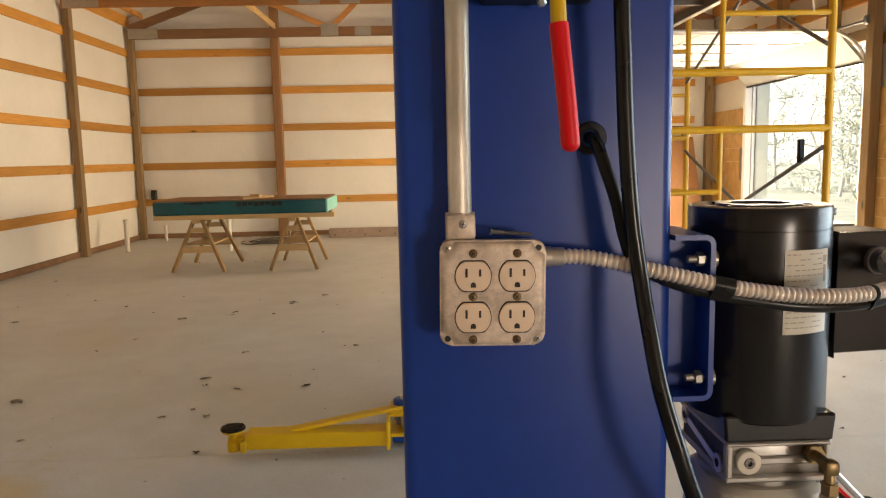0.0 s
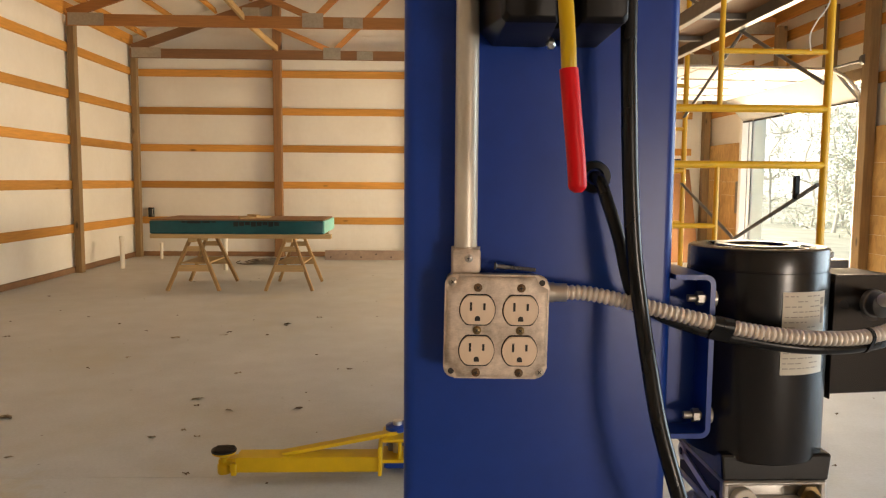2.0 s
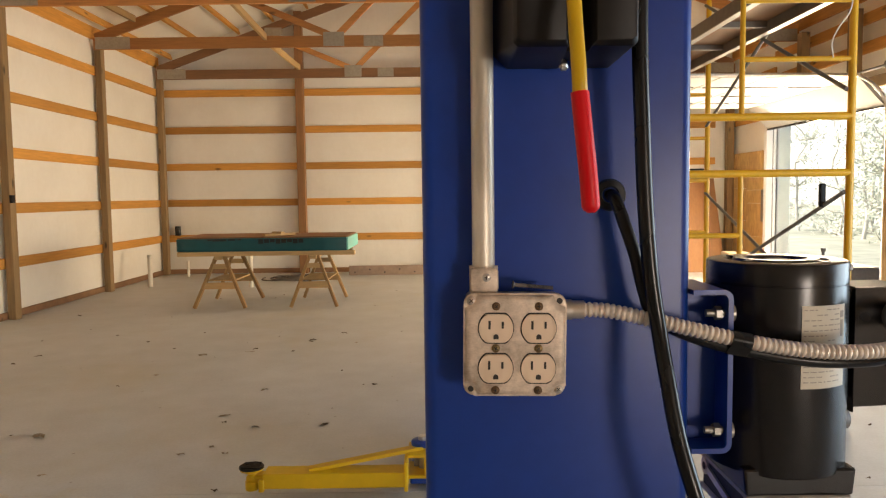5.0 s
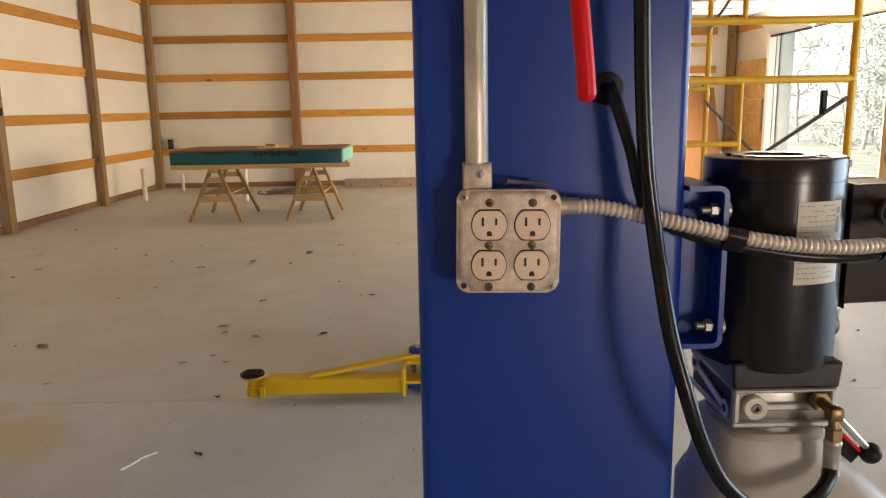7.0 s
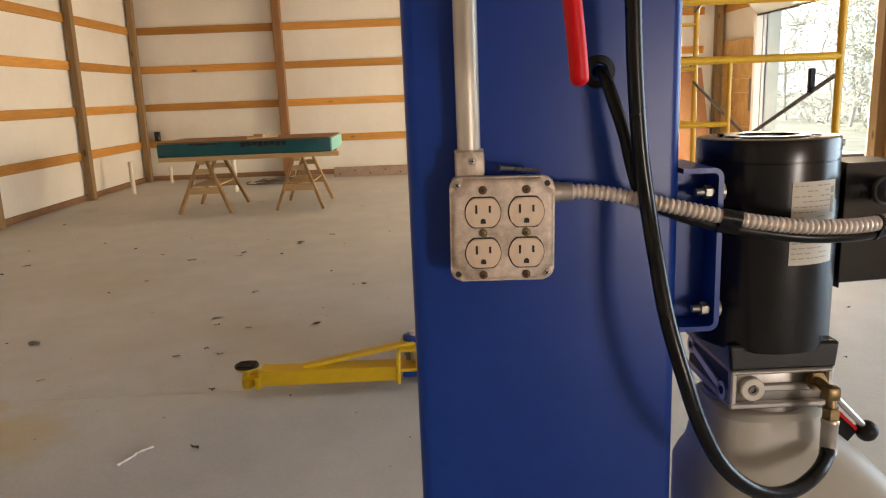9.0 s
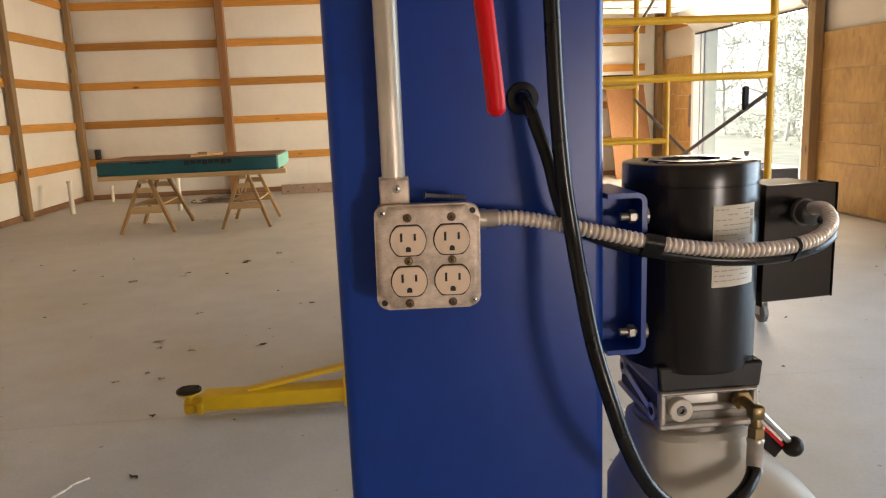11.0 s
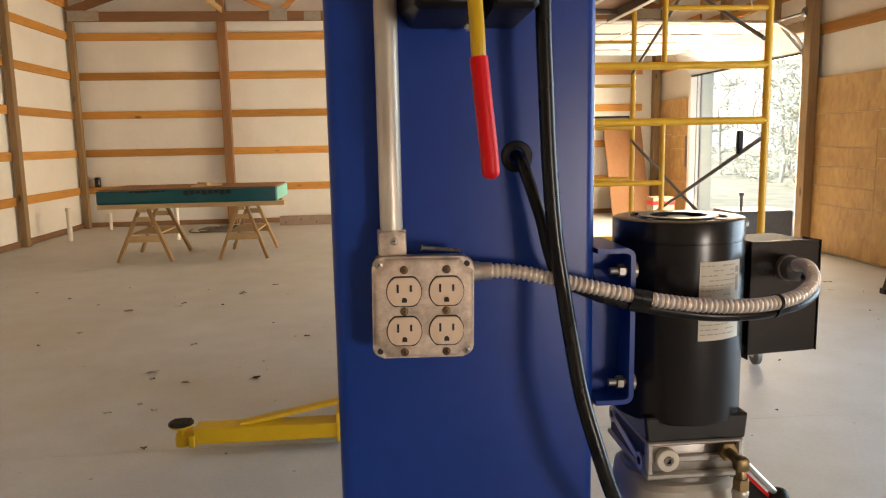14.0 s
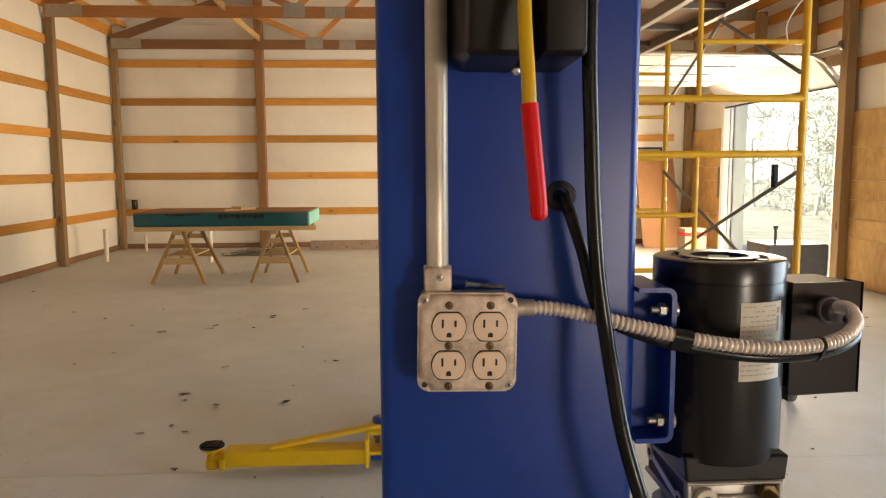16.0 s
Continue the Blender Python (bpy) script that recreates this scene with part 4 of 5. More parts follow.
prism(bm, outer + inner[::-1], "y", 0.75, 0.85)
part("flange", bm, BLUE, bracket, smooth=True)
part("back_plate", boxed(BX0 + 0.0005, BX1 - 0.004, 0.787, 0.793, BZ0 + 0.004, BZ1 - 0.004), BLUE, bracket)
for z in (1.237, 1.108):
    bm = B()
    cyl(bm, (0.286, 0.764, z), (0.317, 0.764, z), 0.0042, seg=14)
    b = part("bolt", bm, ZINC, bracket, smooth=True)
    part("nut", cyl(B(), (0.2955, 0.764, z), (0.3025, 0.764, z), 0.0078, seg=6), ZINC, b)
    part("bolt_head", cyl(B(), (0.3113, 0.764, z), (0.316, 0.764, z), 0.009, seg=18), ZINC, b)

# ---- flexible conduit, cable and hose ----
flex = thing("flexible_conduit", (0.13, 0.725, 1.248), "ribbed steel flexible conduit from outlet box to motor", "conduit")
fp = smooth_path([(0.138, 0.727, 1.2485), (0.17, 0.724, 1.2475), (0.215, 0.716, 1.2385), (0.262, 0.71, 1.2275), (0.315, 0.706, 1.2155), (0.375, 0.704, 1.207), (0.435, 0.71, 1.2045), (0.485, 0.727, 1.2085),
                  (0.5165, 0.75, 1.2195), (0.528, 0.777, 1.2295), (0.534, 0.805, 1.229), (0.537, 0.83, 1.2215)], 84)
part("armour", tube(B(), fp, lambda s: 0.0056 + 0.0025 * abs(math.sin(s * math.pi / 0.0058)) ** 0.7, 14), FLEX, flex, smooth=True)
bm = B()
cyl(bm, (0.1225, 0.728, 1.2485), (0.134, 0.728, 1.2485), 0.0105, seg=20)
cyl(bm, (0.134, 0.728, 1.2485), (0.147, 0.7265, 1.2483), 0.0095, seg=20)
part("end_connector", bm, STEEL, flex, smooth=True)

cable = thing("power_cable", (0.18, 0.75, 1.366), "black power cable from column grommet to motor", "cable")
cp = smooth_path([(0.18, 0.765, 1.367), (0.181, 0.738, 1.362), (0.189, 0.728, 1.335), (0.199, 0.724, 1.303), (0.207, 0.722, 1.268), (0.217, 0.722, 1.243), (0.243, 0.72, 1.226), (0.28, 0.716, 1.213),
                  (0.325, 0.712, 1.2035), (0.38, 0.709, 1.1955), (0.437, 0.715, 1.194), (0.486, 0.731, 1.198), (0.517, 0.752, 1.2045), (0.535, 0.778, 1.2095), (0.545, 0.81, 1.213)], 12)
part("sheath", tube(B(), cp, 0.0066, 14), RUBBER, cable, smooth=True)


def wrap_round(k0, k1, swell):
    """A band round the armour and the cable under it: a stadium section carried along the conduit."""
    bm, rings = B(), []
    for k in range(k0, k1 + 1, 2):
        a = fp[k]
        c = min(cp, key=lambda p: abs(p.x - a.x))
        ax = (fp[k + 1] - fp[k - 1]).normalized()
        u = (c - a - ax * (c - a).dot(ax))
        gap = u.length
        u.normalize()
        v = ax.cross(u)
        r0, r1 = 0.0081 + swell, 0.0068 + swell
        ring = [a + r0 * (math.cos(t) * u + math.sin(t) * v) for t in [radians(90 + 18 * j) for j in range(11)]]
        ring += [a + u * gap + r1 * (math.cos(t) * u + math.sin(t) * v) for t in [radians(270 + 18 * j) for j in range(11)]]
        rings.append([bm.verts.new(p) for p in ring])
    for a, b in zip(rings, rings[1:]):
        for j in range(len(a)):
            bm.faces.new((a[j - 1], a[j], b[j], b[j - 1]))
    bm.faces.new(rings[0])
    bm.faces.new(rings[-1])
    return bm


part("tape_wrap", wrap_round(300, 330, 0.0006), RUBBER, cable, "black tape wrap", True)
part("cable_tie", wrap_round(534, 540, 0.0009), RUBBER, cable, "black cable tie", True)

hose = thing("hydraulic_hose", (0.2, 0.705, 1.5), "long black rubber hose looping down to the pump", "hose")
hp = smooth_path([(0.193, 0.735, 3.2), (0.1945, 0.72, 2.2), (0.1955, 0.703, 1.7), (0.1958, 0.7, 1.517), (0.1985, 0.7, 1.437), (0.202, 0.7, 1.36), (0.2075, 0.699, 1.29), (0.2155, 0.698, 1.235), (0.2212, 0.6865, 1.1855), (0.2292, 0.6731, 1.1278),
                  (0.2436, 0.6633, 1.0720), (0.2611, 0.6628, 1.0203), (0.2846, 0.6666, 0.9751), (0.3142, 0.6718, 0.9449), (0.3450, 0.6796, 0.9289), (0.3792, 0.6936, 0.9255), (0.4076, 0.7083, 0.9341), (0.4265, 0.725, 0.944), (0.431, 0.731, 0.955)], 12)
part("sheath", tube(B(), hp, 0.0079, 18), RUBBER, hose, smooth=True)
bm = B()
lathe(bm, [(0.0085, 0.986), (0.0095, 0.984), (0.0095, 0.981), (0.0088, 0.98), (0.0088, 0.948), (0.0095, 0.946)], (0.431, 0.731, 0), seg=24)
part("hose_ferrule", bm, STEEL, hose, "crimped steel hose end", True)

# ---- yellow scaffold on castors ----
scaffold = thing("scaffold_tower", (1.55, 5.3, 0), "yellow tubular scaffold tower on castors", "scaffold")
SX0, SX1 = 0.79, 2.3
for fy, inner in ((4.15, 1.685), (6.4, 1.685)):
    for x in (SX0, SX1):
        part("lower_leg", cyl(B(), (x, fy, 0.16), (x, fy, 1.6), 0.0215, seg=20), SCAFF, scaffold, smooth=True)
        part("upper_leg", cyl(B(), (x, fy, 1.604), (x, fy, 3.1), 0.0215, seg=20), SCAFF, scaffold, smooth=True)
        part("coupling_pin", cyl(B(), (x, fy, 1.59), (x, fy, 1.625), 0.0235, seg=20), SCAFF, scaffold, smooth=True)
    for z, r in (((1.783, 0.0215), (1.468, 0.0215), (3.05, 0.0215), (0.32, 0.0215)) if fy < 5 else ((1.47, 0.0215), (3.05, 0.0215), (0.32, 0.0215))):
        part("cross_tube", cyl(B(), (SX0, fy, z), (SX1, fy, z), r, seg=20), SCAFF, scaffold, smooth=True)
    for z0, z1 in (((1.783, 3.05), (0.32, 1.468)) if fy < 5 else ()):
        part("inner_upright", cyl(B(), (inner, fy, z0), (inner, fy, z1), 0.015, seg=16), SCAFF, scaffold, smooth=True)
    for z in ((2.1, 2.42, 2.74) if fy < 5 else ()):
        part("rung", cyl(B(), (inner, fy, z), (SX1, fy, z), 0.015, seg=16), SCAFF, scaffold, smooth=True)
    for z in ((1.12, 0.8, 0.55) if fy < 5 else ()):
        part("rung", cyl(B(), (SX0, fy, z), (inner, fy, z), 0.015, seg=16), SCAFF, scaffold, smooth=True)
for z in (2.2, 1.83, 1.02):
    part("rung", cyl(B(), (SX0, 6.4, z), (SX1, 6.4, z), 0.015, seg=16), SCAFF, scaffold, smooth=True)
for za, zb in ((1.36, 0.55), (1.93, 2.95)):
    for a, b in (((SX1, 4.15, za), (SX1, 6.4, zb)), ((SX1, 6.4, za), (SX1, 4.15, zb)), ((SX0, 4.15, za), (SX0, 6.4, zb)), ((SX0, 6.4, za), (SX0, 4.15, zb))):
        s = 0.028 if a[1] < 5 else 0.012
        part("diagonal_brace", cyl(B(), (a[0] - s, a[1], a[2]), (b[0] - s, b[1], b[2]), 0.0125, seg=12), DARK_STEEL, scaffold, "dull galvanised brace", True)
bm = B()
box(bm, SX1 - 0.055, SX1 - 0.02, 4.36, 4.39, 1.27, 1.41, 0.006, 1)
part("lock_clip", bm, BLACK_MATT, scaffold)
for x in (SX0, SX1):
    for fy in (4.15, 6.4):
        bm = B()
        lathe(bm, [(0.052, -0.018), (0.06, -0.012), (0.06, 0.012), (0.052, 0.018)], (x, fy, 0.06), (1, 0, 0), 24)
        w = part("castor", bm, DARK_STEEL, scaffold, "dark rubber castor wheel", True)
        bm = B()
        box(bm, x - 0.028, x - 0.022, fy - 0.02, fy + 0.02, 0.05, 0.15)
        box(bm, x + 0.022, x + 0.028, fy - 0.02, fy + 0.02, 0.05, 0.15)
        box(bm, x - 0.028, x + 0.028, fy - 0.025, fy + 0.025, 0.15, 0.165)
        part("castor_fork", bm, BRIGHT, w)


def walkboard(x0, x1, z):
    wb = thing("walk_board", ((x0 + x1) / 2, 5.2, z), "aluminium framed plywood walk board lying on the scaffold", "walk board", "walk boards")
    part("deck", boxed(x0 + 0.02, x1 - 0.02, 3.2, 6.9, z + 0.04, z + 0.055), PLY, wb, "weathered plywood deck")
    for x in (x0, x1 - 0.035):
        bm = B()
        box(bm, x, x + 0.035, 3.2, 6.9, z - 0.03, z + 0.06, 0.004, 1)
        part("side_rail", bm, BOARD_RAIL, wb)
        part("rail_lip", boxed(x - 0.006, x + 0.041, 3.2, 6.9, z - 0.036, z - 0.03), ALU, wb)
    for k in range(5):
        y = 3.5 + k * 0.78
        part("cross_bar", boxed(x0 + 0.03, x1 - 0.03, y, y + 0.05, z, z + 0.038), BOARD_RAIL, wb)
    return wb


walkboard(1.8, 2.25, 2.475)

plank = thing("short_plank", (1.4, 6.4, 1.48), "dark edged wooden plank lying across the scaffold", "plank")
part("board", boxed(0.7, 2.2, 6.24, 6.46, 1.486, 1.55, 0.004, 1), PALE_X, plank)
part("top_strip", boxed(0.69, 2.215, 6.235, 6.465, 1.551, 1.566), BLACK_MATT, plank, "black top strip")
part("end_strip", boxed(2.201, 2.216, 6.235, 6.465, 1.486, 1.55), BLACK_MATT, plank)

cord = B()
tube(cord, smooth_path([(2.28, 4.12, 2.5), (2.265, 4.12, 2.36), (2.2, 4.12, 2.26), (2.165, 4.12, 2.18), (2.175, 4.12, 2.1)], 8), 0.004, 6)
solo("hanging_cord", cord, PVC, (2.175, 4.12, 2.1), "thin white cord hanging from the scaffold", "cord", smooth=True)

# ---- sheets on saw horses ----
def saw_horse(cx, spread):
    h = thing("saw_horse", (cx, 9.5, 0), "pale wooden saw horse under the wrapped sheets", "saw horse", "saw horses")
    top = 0.655
    part("top_beam", boxed(cx - 0.045, cx + 0.045, 9.02, 9.98, top - 0.045, top, 0.004, 1), PALE_Y, h)
    for y, lean in ((9.12, -0.08), (9.88, 0.08)):
        for s in (-1, 1):
            bm = B()
            beam(bm, (cx + s * 0.05, y, top - 0.012), (cx + s * spread, y + lean, 0.012), 0.07, 0.034, up=(s, 0, 0.3))
            for v in bm.verts:
                v.co.z = max(0.001, v.co.z)
            part("leg", bm, PALE_Z, h)
        g = [(cx - 0.07, top - 0.1), (cx + 0.07, top - 0.1), (cx + 0.09, top - 0.16), (cx - 0.09, top - 0.16)]
        part("gusset", prism(B(), g, "y", y + lean * 0.2 - 0.035, y + lean * 0.2 - 0.022), PALE_X, h)
        g = [(cx - 0.165, 0.33), (cx + 0.165, 0.33), (cx + 0.195, 0.25), (cx - 0.195, 0.25)]
        part("cross_brace", prism(B(), g, "y", y + lean * 0.6 - 0.04, y + lean * 0.6 - 0.022), PALE_X, h)
    part("tray", boxed(cx - 0.17, cx + 0.17, 9.14, 9.86, 0.335, 0.35), PALE_Y, h)


saw_horse(-2.75, 0.315)
saw_horse(-1.59, 0.285)
for y in (9.03, 9.42, 9.86):
    solo("support_plank", boxed(-3.25, -1.07 if y < 9.1 else -1.2, y - 0.02, y + 0.07, 0.656, 0.71, 0.004, 1), PALE_X, (-2.15, y, 0.656), "long pale plank lying across the saw horses", "plank", "planks on saw horses")
stack = thing("sheet_bundle", (-2.15, 9.5, 0.711), "flat bundle of sheets wrapped in teal plastic", "sheet bundle")
bm = boxed(-3.25, -1.165, 9.0, 10.05, 0.711, 0.872, 0.012, 2)
bmesh.ops.subdivide_edges(bm, edges=bm.edges, cuts=5, use_grid_fill=True)
for v in bm.verts:
    v.co += 0.006 * noise.noise_vector(v.co * 5)
    v.co.z = max(0.711, v.co.z)
part("wrap", bm, TEAL, stack, smooth=True)
part("end_wrap", boxed(-1.172, -1.145, 8.995, 10.04, 0.718, 0.872, 0.01, 2), TEAL_PALE, stack, "crumpled pale teal end wrap")
part("top_sheet", boxed(-3.25, -1.175, 9.04, 10.06, 0.872, 0.884), PLY, stack)
rnd = random.Random(8)
for x, w, z0 in ((-2.86, 0.05, 0.846), (-2.8, 0.17, 0.84), (-2.61, 0.09, 0.846), (-2.5, 0.05, 0.85)):
    part("print_bar", boxed(x, x + w, 8.9895, 8.9925, z0, 0.866), PRINT, stack)
for k in range(8):
    x = -2.24 + 0.07 * k
    part("print_bar", boxed(x, x + 0.058, 8.9895, 8.9925, 0.805 + 0.008 * (k % 3), 0.86), PRINT, stack)
for k, (a, b) in enumerate((((-2.22, 9.2, 0.9), (-1.9, 9.5, 0.9)), ((-2.12, 9.3, 0.925), (-1.98, 9.18, 0.925)))):
    bm = B()
    beam(bm, a, b, 0.06, 0.03)
    solo("wood_offcut", bm, PALE_X, (a[0], a[1], a[2] - 0.015), "short pale offcut lying on the bundle", "offcut", "offcuts")

# ---- things along the walls ----
for x, y, h, r in ((-4.55, 11.45, 0.5, 0.035), (-4.45, 12.9, 0.28, 0.025), (-2.93, 11.25, 0.5, 0.035), (-2.25, 12.7, 0.14, 0.03)):
    bm = B()
    lathe(bm, [(r, 0), (r, h - 0.06), (r * 1.15, h - 0.055), (r * 1.15, h), (r * 0.95, h), (r * 0.95, h - 0.03)], (x, y, 0), seg=20)
    solo("pipe_stub", bm, PVC, (x, y, 0), "white plastic pipe stub rising from the slab", "pipe", "pipe stubs", smooth=True)
sb = thing("switch_box", (-4.76, NORTH - 0.05, 0.7), "small black electrical box on the wall girt", "electrical box")
part("case", boxed(-4.8, -4.71, NORTH - 0.06, NORTH - 0.001, 0.7, 0.87, 0.006, 1), BLACK_MATT, sb)
part("face", boxed(-4.79, -4.72, NORTH - 0.066, NORTH - 0.06, 0.72, 0.85, 0.003, 1), BLACK, sb)
po = thing("post_outlet", (-4.88, 8.4, 1.38), "small black outlet fixed to a wall post", "outlet box")
part("case", boxed(-4.895, -4.86, 8.38, 8.44, 1.34, 1.43, 0.004, 1), BLACK_MATT, po)
coil = B()
rnd = random.Random(11)
for k in range(7):
    pts = []
    r0, ph = rnd.uniform(0.18, 0.34), rnd.uniform(0, 6)
    for j in range(25):
        a = ph + j / 24 * 5.6
        pts.append((-2.55 + 1.5 * r0 * math.cos(a) + 0.05 * k, 12.2 + r0 * math.sin(a), 0.012 + 0.01 * k + 0.008 * math.sin(3 * a)))
    tube(coil, pts, 0.009, 6)
solo("cable_coil", coil, WIRE, (-2.5, 12.2, 0), "loose coil of grey cable on the floor", "cable coil", smooth=True)
strip = thing("punched_board", (-0.6, 12.7, 0), "long pale board with holes leaning at the wall foot", "board")
part("board", boxed(-1.62, 0.9, 12.78, 12.82, 0, 0.165, 0.004, 1), plain("dusty_pinkish_board", (0.31, 0.22, 0.165), 0.8, 0, 0.25, 12.0), strip)
for k in range(9):
    x, z = -1.52 + 0.26 * k, 0.1 if k % 2 else 0.05
    part("hole", cyl(B(), (x, 12.777, z), (x, 12.782, z), 0.013, seg=12), SLOT, strip)

leaning = thing("leaning_sheet", (4.6, 12.6, 0), "reddish brown plywood sheet leaning against the wall", "plywood sheet")
bm = B()
prism(bm, [(12.55, 0.0), (12.57, 0.0), (13.19, 1.6), (13.17, 1.61)], "x", 4.15, 4.84)
part("sheet", bm, PLY, leaning)
bag = thing("carton", (4.62, 11.6, 0), "small tan cardboard carton with a red band", "carton")
part("case", boxed(4.45, 4.8, 11.45, 11.75, 0.0, 0.42, 0.006, 1), plain("tan_cardboard", (0.33, 0.24, 0.15), 0.8), bag)
part("red_band", boxed(4.446, 4.804, 11.446, 11.754, 0.3, 0.36), RED, bag)
pnl = thing("wall_panel_box", (EAST - 0.03, 11.82, 0.9), "grey door opener box on the strand board", "electrical box")
part("case", boxed(EAST - 0.07, EAST - 0.001, 11.72, 11.9, 0.88, 1.4, 0.02, 2), DARK_STEEL, pnl)

bench = thing("tool_cart", (3.9, 7.6, 0), "low dark cart standing before the open door", "cart")
part("body", boxed(3.72, 4.36, 7.3, 7.8, 0.1, 0.6, 0.02, 2), DARK_STEEL, bench)
part("post", cyl(B(), (3.84, 7.4, 0.6), (3.84, 7.4, 0.77), 0.014, seg=14), DARK_STEEL, bench, smooth=True)
part("post_cap", cyl(B(), (3.84, 7.4, 0.755), (3.84, 7.4, 0.79), 0.024, seg=14), DARK_STEEL, bench, smooth=True)
for x in (3.8, 4.28):
    for y in (7.38, 7.72):
        bm = B()
        lathe(bm, [(0.04, -0.015), (0.05, -0.01), (0.05, 0.01), (0.04, 0.015)], (x, y, 0.05), (1, 0, 0), 18)
        part("wheel", bm, RUBBER, bench, smooth=True)

# short stepladder standing open by the east wall
ladder = thing("step_ladder", (4.595, 5.56, 0), "worn dark step ladder with pale treads standing open", "ladder")
FIBRE = plain("grimy_fibreglass_rail", (0.065, 0.042, 0.028), 0.7, 0, 0.35, 25.0, 0.1)
BACK = [(Vector((4.385, 5.88, 0)), Vector((4.525, 5.64, 1.17))), (Vector((4.73, 5.87, 0)), Vector((4.745, 5.64, 1.17)))]
FRONT = [(Vector((4.398, 5.25, 0)), Vector((4.545, 5.54, 1.17))), (Vector((4.855, 5.25, 0)), Vector((4.835, 5.54, 1.17)))]
for legs, deep, heights in ((BACK, 0.05, (0.225, 0.45, 0.685, 0.92)), (FRONT, 0.06, (0.13, 0.385, 0.63, 0.875))):
    for a, e in legs:
        bm = beam(B(), a, e, 0.032, deep, up=(1, 0, 0))
        for v in bm.verts:
            v.co.z = max(0.012, v.co.z)
        rail = part("rail", bm, FIBRE, ladder)
        part("rubber_foot", boxed(a.x - 0.022, a.x + 0.022, a.y - 0.04, a.y + 0.04, 0, 0.05, 0.005, 1), RUBBER, rail)
    for h in heights:
        f = h / 1.17
        p, q = legs[0][0].lerp(legs[0][1], f), legs[1][0].lerp(legs[1][1], f)
        part("step" if legs is FRONT else "cross_bar", beam(B(), p, q, 0.085 if legs is FRONT else 0.03, 0.026), BRIGHT if legs is FRONT else ALU, ladder)
    p, q = [a.lerp(e, heights[0] / 1.17) for a, e in legs]
    for k in (0, 1):
        a, e = legs[k]
        part("corner_brace", beam(B(), a.lerp(e, 0.06), p.lerp(q, 0.3 if k == 0 else 0.7), 0.025, 0.03), FIBRE, ladder)
for x in (4.52, 4.845):
    part("spreader", beam(B(), (x, 5.4, 0.62), (x, 5.76, 0.62), 0.02, 0.006), DARK_STEEL, ladder)
part("top_cap", boxed(4.5, 4.855, 5.48, 5.7, 1.17, 1.222, 0.01, 2), FIBRE, ladder)

# raised garage door with its tracks
gd = thing("garage_door", (EAST - 1.2, 9.9, 2.4), "white sectional garage door rolled up on tracks", "garage door")
for k in range(5):
    xb = EAST - 0.4 - k * 0.53
    zb = 2.655 + 0.006 * k
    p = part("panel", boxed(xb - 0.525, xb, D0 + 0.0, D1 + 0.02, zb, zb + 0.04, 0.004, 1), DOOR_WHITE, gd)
    for y in (9.3, 10.1, 10.9):
        part("stile", boxed(xb - 0.47, xb - 0.06, y - 0.011, y + 0.011, zb - 0.014, zb), DARK_STEEL, p)
    part("hinge", boxed(xb - 0.03, xb + 0.025, 9.27, 9.33, zb - 0.016, zb - 0.0065), STEEL, p)
for y in (D0 - 0.02, D1 + 0.07):
    tr = smooth_path([(EAST - 0.08, y, 0.02), (EAST - 0.08, y, 1.2), (EAST - 0.08, y, 2.15), (EAST - 0.14, y, 2.45), (EAST - 0.38, y, 2.65), (EAST - 0.75, y, 2.685), (EAST - 3.1, y, 2.71)], 8)
    part("track", tube(B(), tr, 0.022 if y < 9 else 0.007, 8), STEEL, gd, smooth=True)
bm = prism(B(), [(EAST - 0.4, 2.65), (EAST - 0.1, 2.33), (EAST - 0.07, 2.355), (EAST - 0.385, 2.69)], "y", D0 + 0.003, D1 - 0.003)
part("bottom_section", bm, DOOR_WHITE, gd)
part("bottom_seal", boxed(EAST - 0.118, EAST - 0.062, D0 + 0.01, D1 - 0.01, 2.312, 2.336, 0.006, 2), RUBBER, gd, "black rubber bottom seal")
part("torsion_shaft", cyl(B(), (EAST - 0.1, D0 - 0.15, 2.79), (EAST - 0.1, D1 + 0.15, 2.79), 0.016, seg=14), DARK_STEEL, gd, smooth=True)
for y in (D0 - 0.09, D1 + 0.09):
    part("cable_drum", cyl(B(), (EAST - 0.1, y - 0.03, 2.79), (EAST - 0.1, y + 0.03, 2.79), 0.06, seg=24), DARK_STEEL, gd, smooth=True)
part("rail_hanger", boxed(EAST - 3.1, EAST - 3.06, D0 - 0.05, D1 + 0.05, 2.74, 2.78), STEEL, gd)

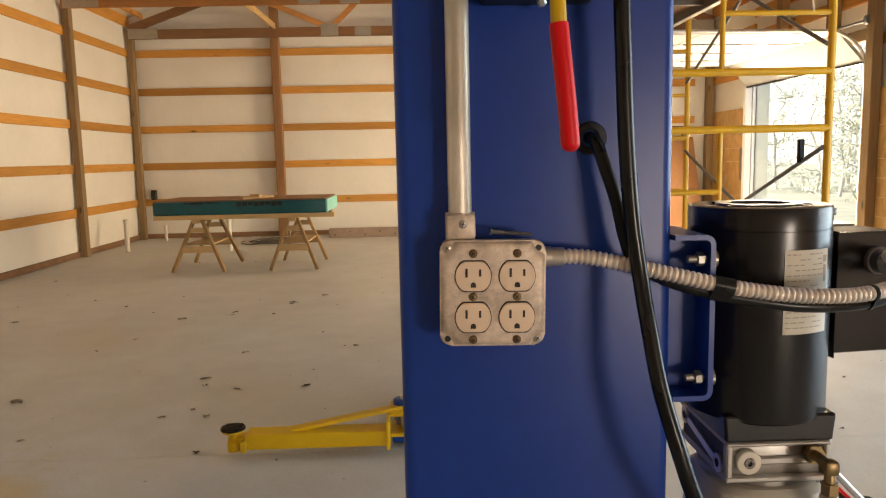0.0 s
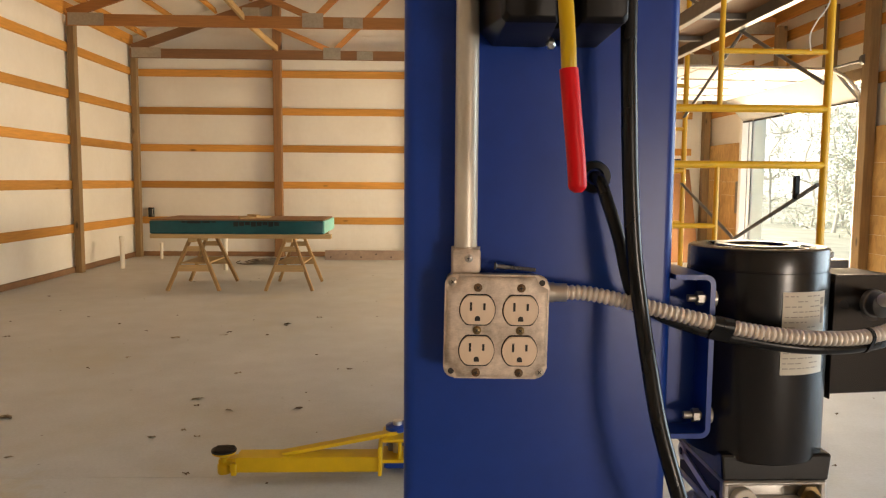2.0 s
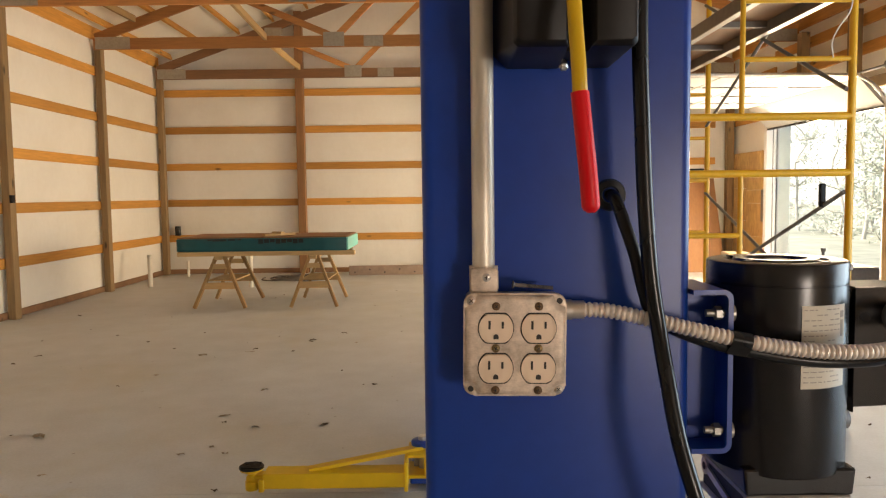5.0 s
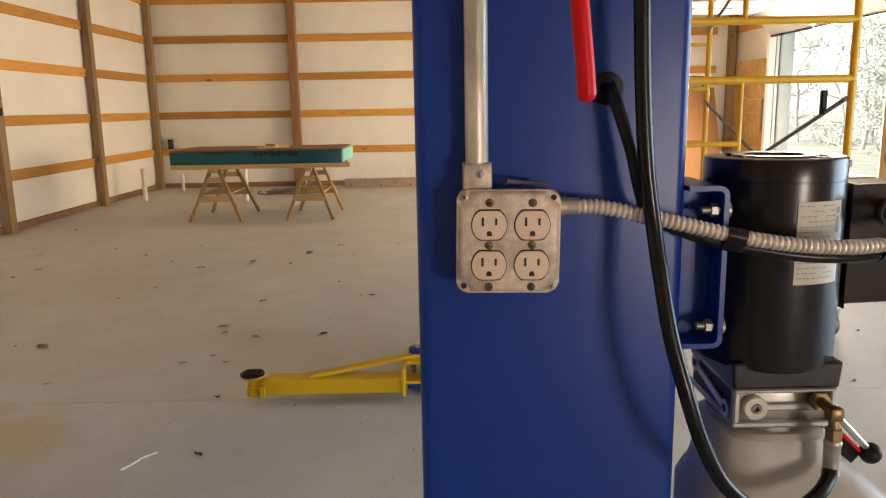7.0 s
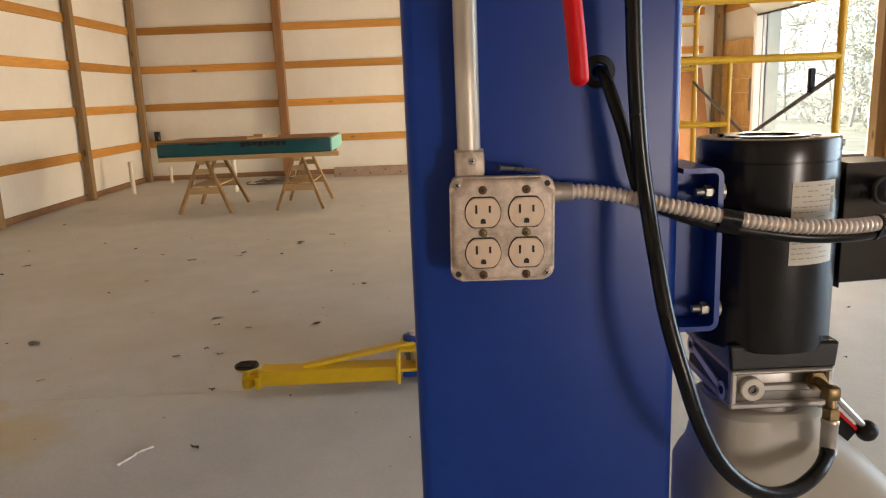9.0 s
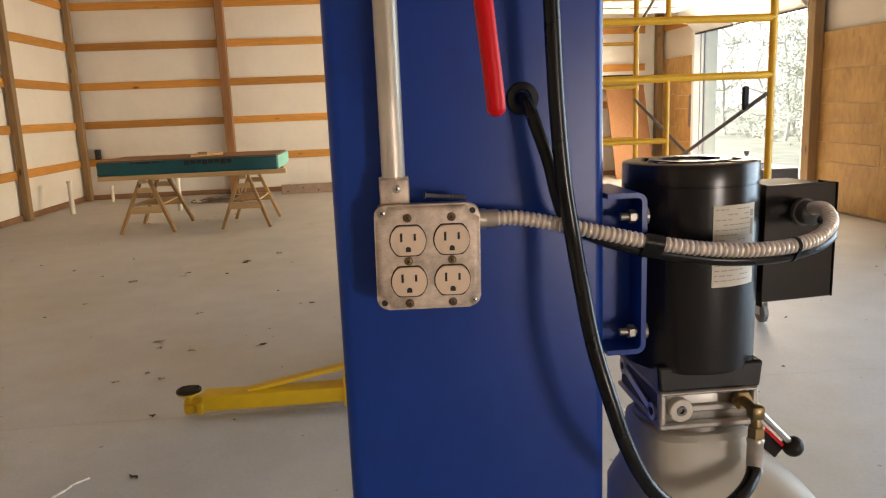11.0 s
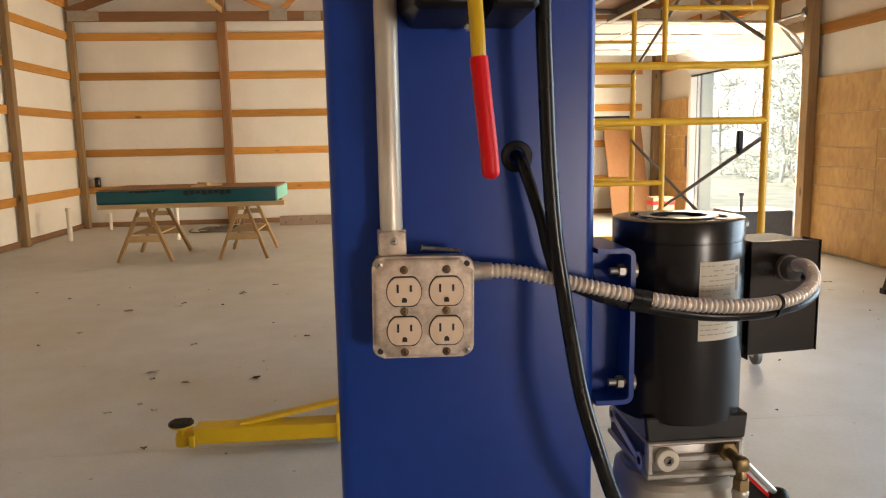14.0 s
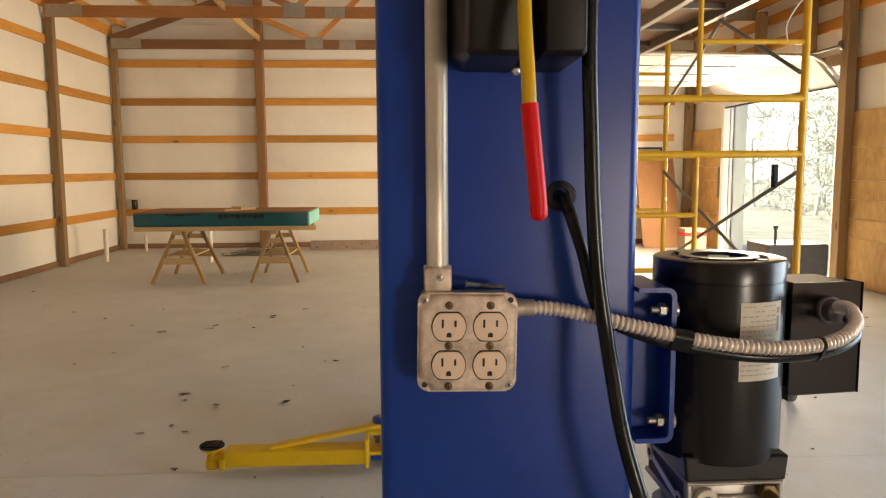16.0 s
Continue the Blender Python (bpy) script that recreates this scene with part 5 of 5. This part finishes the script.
# ---- dry leaves and crumbs on the slab ----
rnd = random.Random(21)
LEAVES = [(-2.45, 6.63, 0.041, 1), (-1.72, 6.45, 0.09, 0), (-1.69, 6.57, 0.059, 1), (-1.25, 6.97, 0.082, 1), (-0.98, 7.29, 0.071, 1), (-3.55, 6.4, 0.071, 1), (-2.38, 5.29, 0.034, 1), (-1.27, 5.15, 0.061, 0), (-0.5, 5.27, 0.046, 1), (-1.37, 4.54, 0.082, 0), (-1.34, 4.39, 0.031, 1), (-1.12, 4.29, 0.064, 0), (-0.72, 4.32, 0.068, 1), (-2.35, 4.18, 0.116, 0), (-1.28, 3.95, 0.044, 0), (-1.41, 3.84, 0.059, 0), (-1.17, 3.84, 0.046, 0), (-2.0, 3.56, 0.055, 0), (-1.08, 3.34, 0.056, 1), (-2.22, 5.62, 0.041, 0), (-2.09, 6.34, 0.09, 0), (-0.81, 6.8, 0.046, 0), (4.03, 6.09, 0.067, 1), (3.86, 5.31, 0.05, 1), (2.47, 4.18, 0.033, 1), (2.59, 3.36, 0.032, 1), (2.01, 3.39, 0.027, 1), (2.75, 3.38, 0.03, 1), (4.24, 6.47, 0.083, 1), (-0.98, 2.74, 0.042, 1), (-1.25, 6.9, 0.064, 1), (-3.55, 6.39, 0.078, 1), (-3.59, 6.07, 0.054, 1)]
for x, y, s, dark in LEAVES:
    bm = B()
    n = 9
    c = bm.verts.new((x, y, 0.008))
    a0 = rnd.uniform(-0.9, 0.9)
    rim = []
    for k in range(n):
        a = 2 * math.pi * k / n
        r = s * (0.6 + 0.75 * rnd.random()) * 0.48
        px, py = r * math.cos(a), 0.5 * r * math.sin(a)
        rim.append(bm.verts.new((x + px * math.cos(a0) - py * math.sin(a0), y + px * math.sin(a0) + py * math.cos(a0), 0.002 + rnd.random() * 0.012)))
    for k in range(n):
        bm.faces.new((c, rim[k], rim[(k + 1) % n]))
    bmesh.ops.solidify(bm, geom=bm.faces[:], thickness=0.0015)
    solo("dry_leaf", bm, LEAF_DRY if dark else LEAF_PALE, (x, y, 0), "curled dark dry leaf on the concrete" if dark else "pale crumbled dry leaf on the concrete", "leaf", "dry leaves")
bm = B()
for k in range(130):
    x, y = rnd.uniform(-4.8, 4.9), rnd.uniform(2.2, 13)
    s = rnd.choice((0.003, 0.004, 0.006, 0.009, 0.013))
    box(bm, x - s, x + s * rnd.uniform(0.5, 1.5), y - s, y + s * rnd.uniform(0.3, 1), 0.0005, 0.0005 + s * 0.4)
solo("floor_crumbs", bm, LEAF_DRY, (0, 6, 0), "scattered dark crumbs and dirt on the slab", "dirt", kind="stuff")

scuff = B()
tube(scuff, smooth_path([(-1.237, 2.622, 0.002), (-1.203, 2.690, 0.002), (-1.197, 2.718, 0.002), (-1.151, 2.765, 0.002)], 6), lambda d: 0.0045 + 0.002 * math.sin(d * 160), 6)
solo("string_scrap", scuff, PVC, (-1.203, 2.690, 0), "pale scrap of string lying on the slab", "string")

# ---- outdoors beyond the garage door ----
bm = B()
box(bm, -400, -5.3, -400, 400, -0.3, -0.12)
box(bm, 5.3, 400, -400, 400, -0.3, -0.12)
box(bm, -5.3, 5.3, 13.6, 400, -0.3, -0.12)
box(bm, -5.3, 5.3, -400, -6.2, -0.3, -0.12)
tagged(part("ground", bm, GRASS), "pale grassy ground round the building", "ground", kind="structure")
gravel = plain("pale_gravel", (0.42, 0.39, 0.34), 0.9, 0, 0.2, 20.0, 0.4)
tagged(part("pavement", boxed(5.3, 10.5, 6.5, 13.2, -0.118, -0.03), gravel), "pale gravel apron outside the door", "apron", kind="structure")


def tree(x, y, h, seed, spread):
    r = random.Random(seed)
    t = thing("tree", (x, y, -0.13), "slender woodland tree with sparse leaves coloured washed-out pale", "tree", "trees outside")
    bm = B()
    trunk = [(x + r.uniform(-0.1, 0.1) * k, y + r.uniform(-0.1, 0.1) * k, -0.15 + h * k / 6) for k in range(7)]
    tube(bm, smooth_path(trunk, 3), lambda s: max(0.02, 0.065 * (1 - s / (h * 1.1))), 8)
    tips = []
    for k in range(22):
        f = r.uniform(0.08, 0.95)
        p = Vector(trunk[min(6, int(f * 6))])
        a, l = r.uniform(0, 6.28), spread * r.uniform(0.4, 1) * (1.1 - 0.6 * f)
        q = p + Vector((l * math.cos(a), l * math.sin(a), l * r.uniform(0.1, 0.7)))
        tube(bm, [p, (p + q) / 2 + Vector((0, 0, -0.06)), q], lambda s: max(0.006, 0.028 - 0.02 * s / max(l, 0.1)), 5)
        tips += [p.lerp(q, r.uniform(0.3, 1.05)) for _ in range(7)]
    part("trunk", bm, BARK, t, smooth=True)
    verts, faces = [], []
    for p in tips:
        for _ in range(8):
            c = p + Vector((r.gauss(0, 0.22), r.gauss(0, 0.22), r.gauss(0, 0.2)))
            u = Vector((r.gauss(0, 1), r.gauss(0, 1), r.gauss(0, 1))).normalized()
            w = u.orthogonal().normalized()
            s = r.uniform(0.035, 0.08)
            i = len(verts)
            verts += [(c - u * s)[:], (c + w * s * 0.5)[:], (c + u * s)[:], (c - w * s * 0.5 + u.cross(w) * s * 0.2)[:]]
            faces.append((i, i + 1, i + 2, i + 3))
    me = bpy.data.meshes.new("crown")
    me.from_pydata([tuple(Vector(v) - BASE[t]) for v in verts], [], faces)
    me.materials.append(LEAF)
    crown = new("crown", me)
    crown.parent = t


rnd = random.Random(5)
k = 0
for i in range(7):
    for j in range(4):
        x = 13 + j * 2.6 + rnd.uniform(-0.9, 0.9)
        tree(x, 13 + i * 2.3 + j * 1.2 + rnd.uniform(-0.8, 0.8), rnd.uniform(4.5, 8.5), 100 + k, rnd.uniform(1.2, 2.2))
        k += 1

# hazy woodland far behind the trees, its brightness put in as emission
woods_glow, ht, hb = material("glowing_woods_backdrop", 1.0)
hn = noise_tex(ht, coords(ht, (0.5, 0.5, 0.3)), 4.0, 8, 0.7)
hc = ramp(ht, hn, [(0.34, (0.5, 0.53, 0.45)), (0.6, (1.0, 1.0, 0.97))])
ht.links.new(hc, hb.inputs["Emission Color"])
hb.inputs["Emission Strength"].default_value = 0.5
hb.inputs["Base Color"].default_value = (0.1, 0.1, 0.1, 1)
tagged(part("backdrop", boxed(40, 40.2, -10, 90, -1, 22), woods_glow), "glowing backdrop patterned like pale distant woodland", "woods", kind="structure")
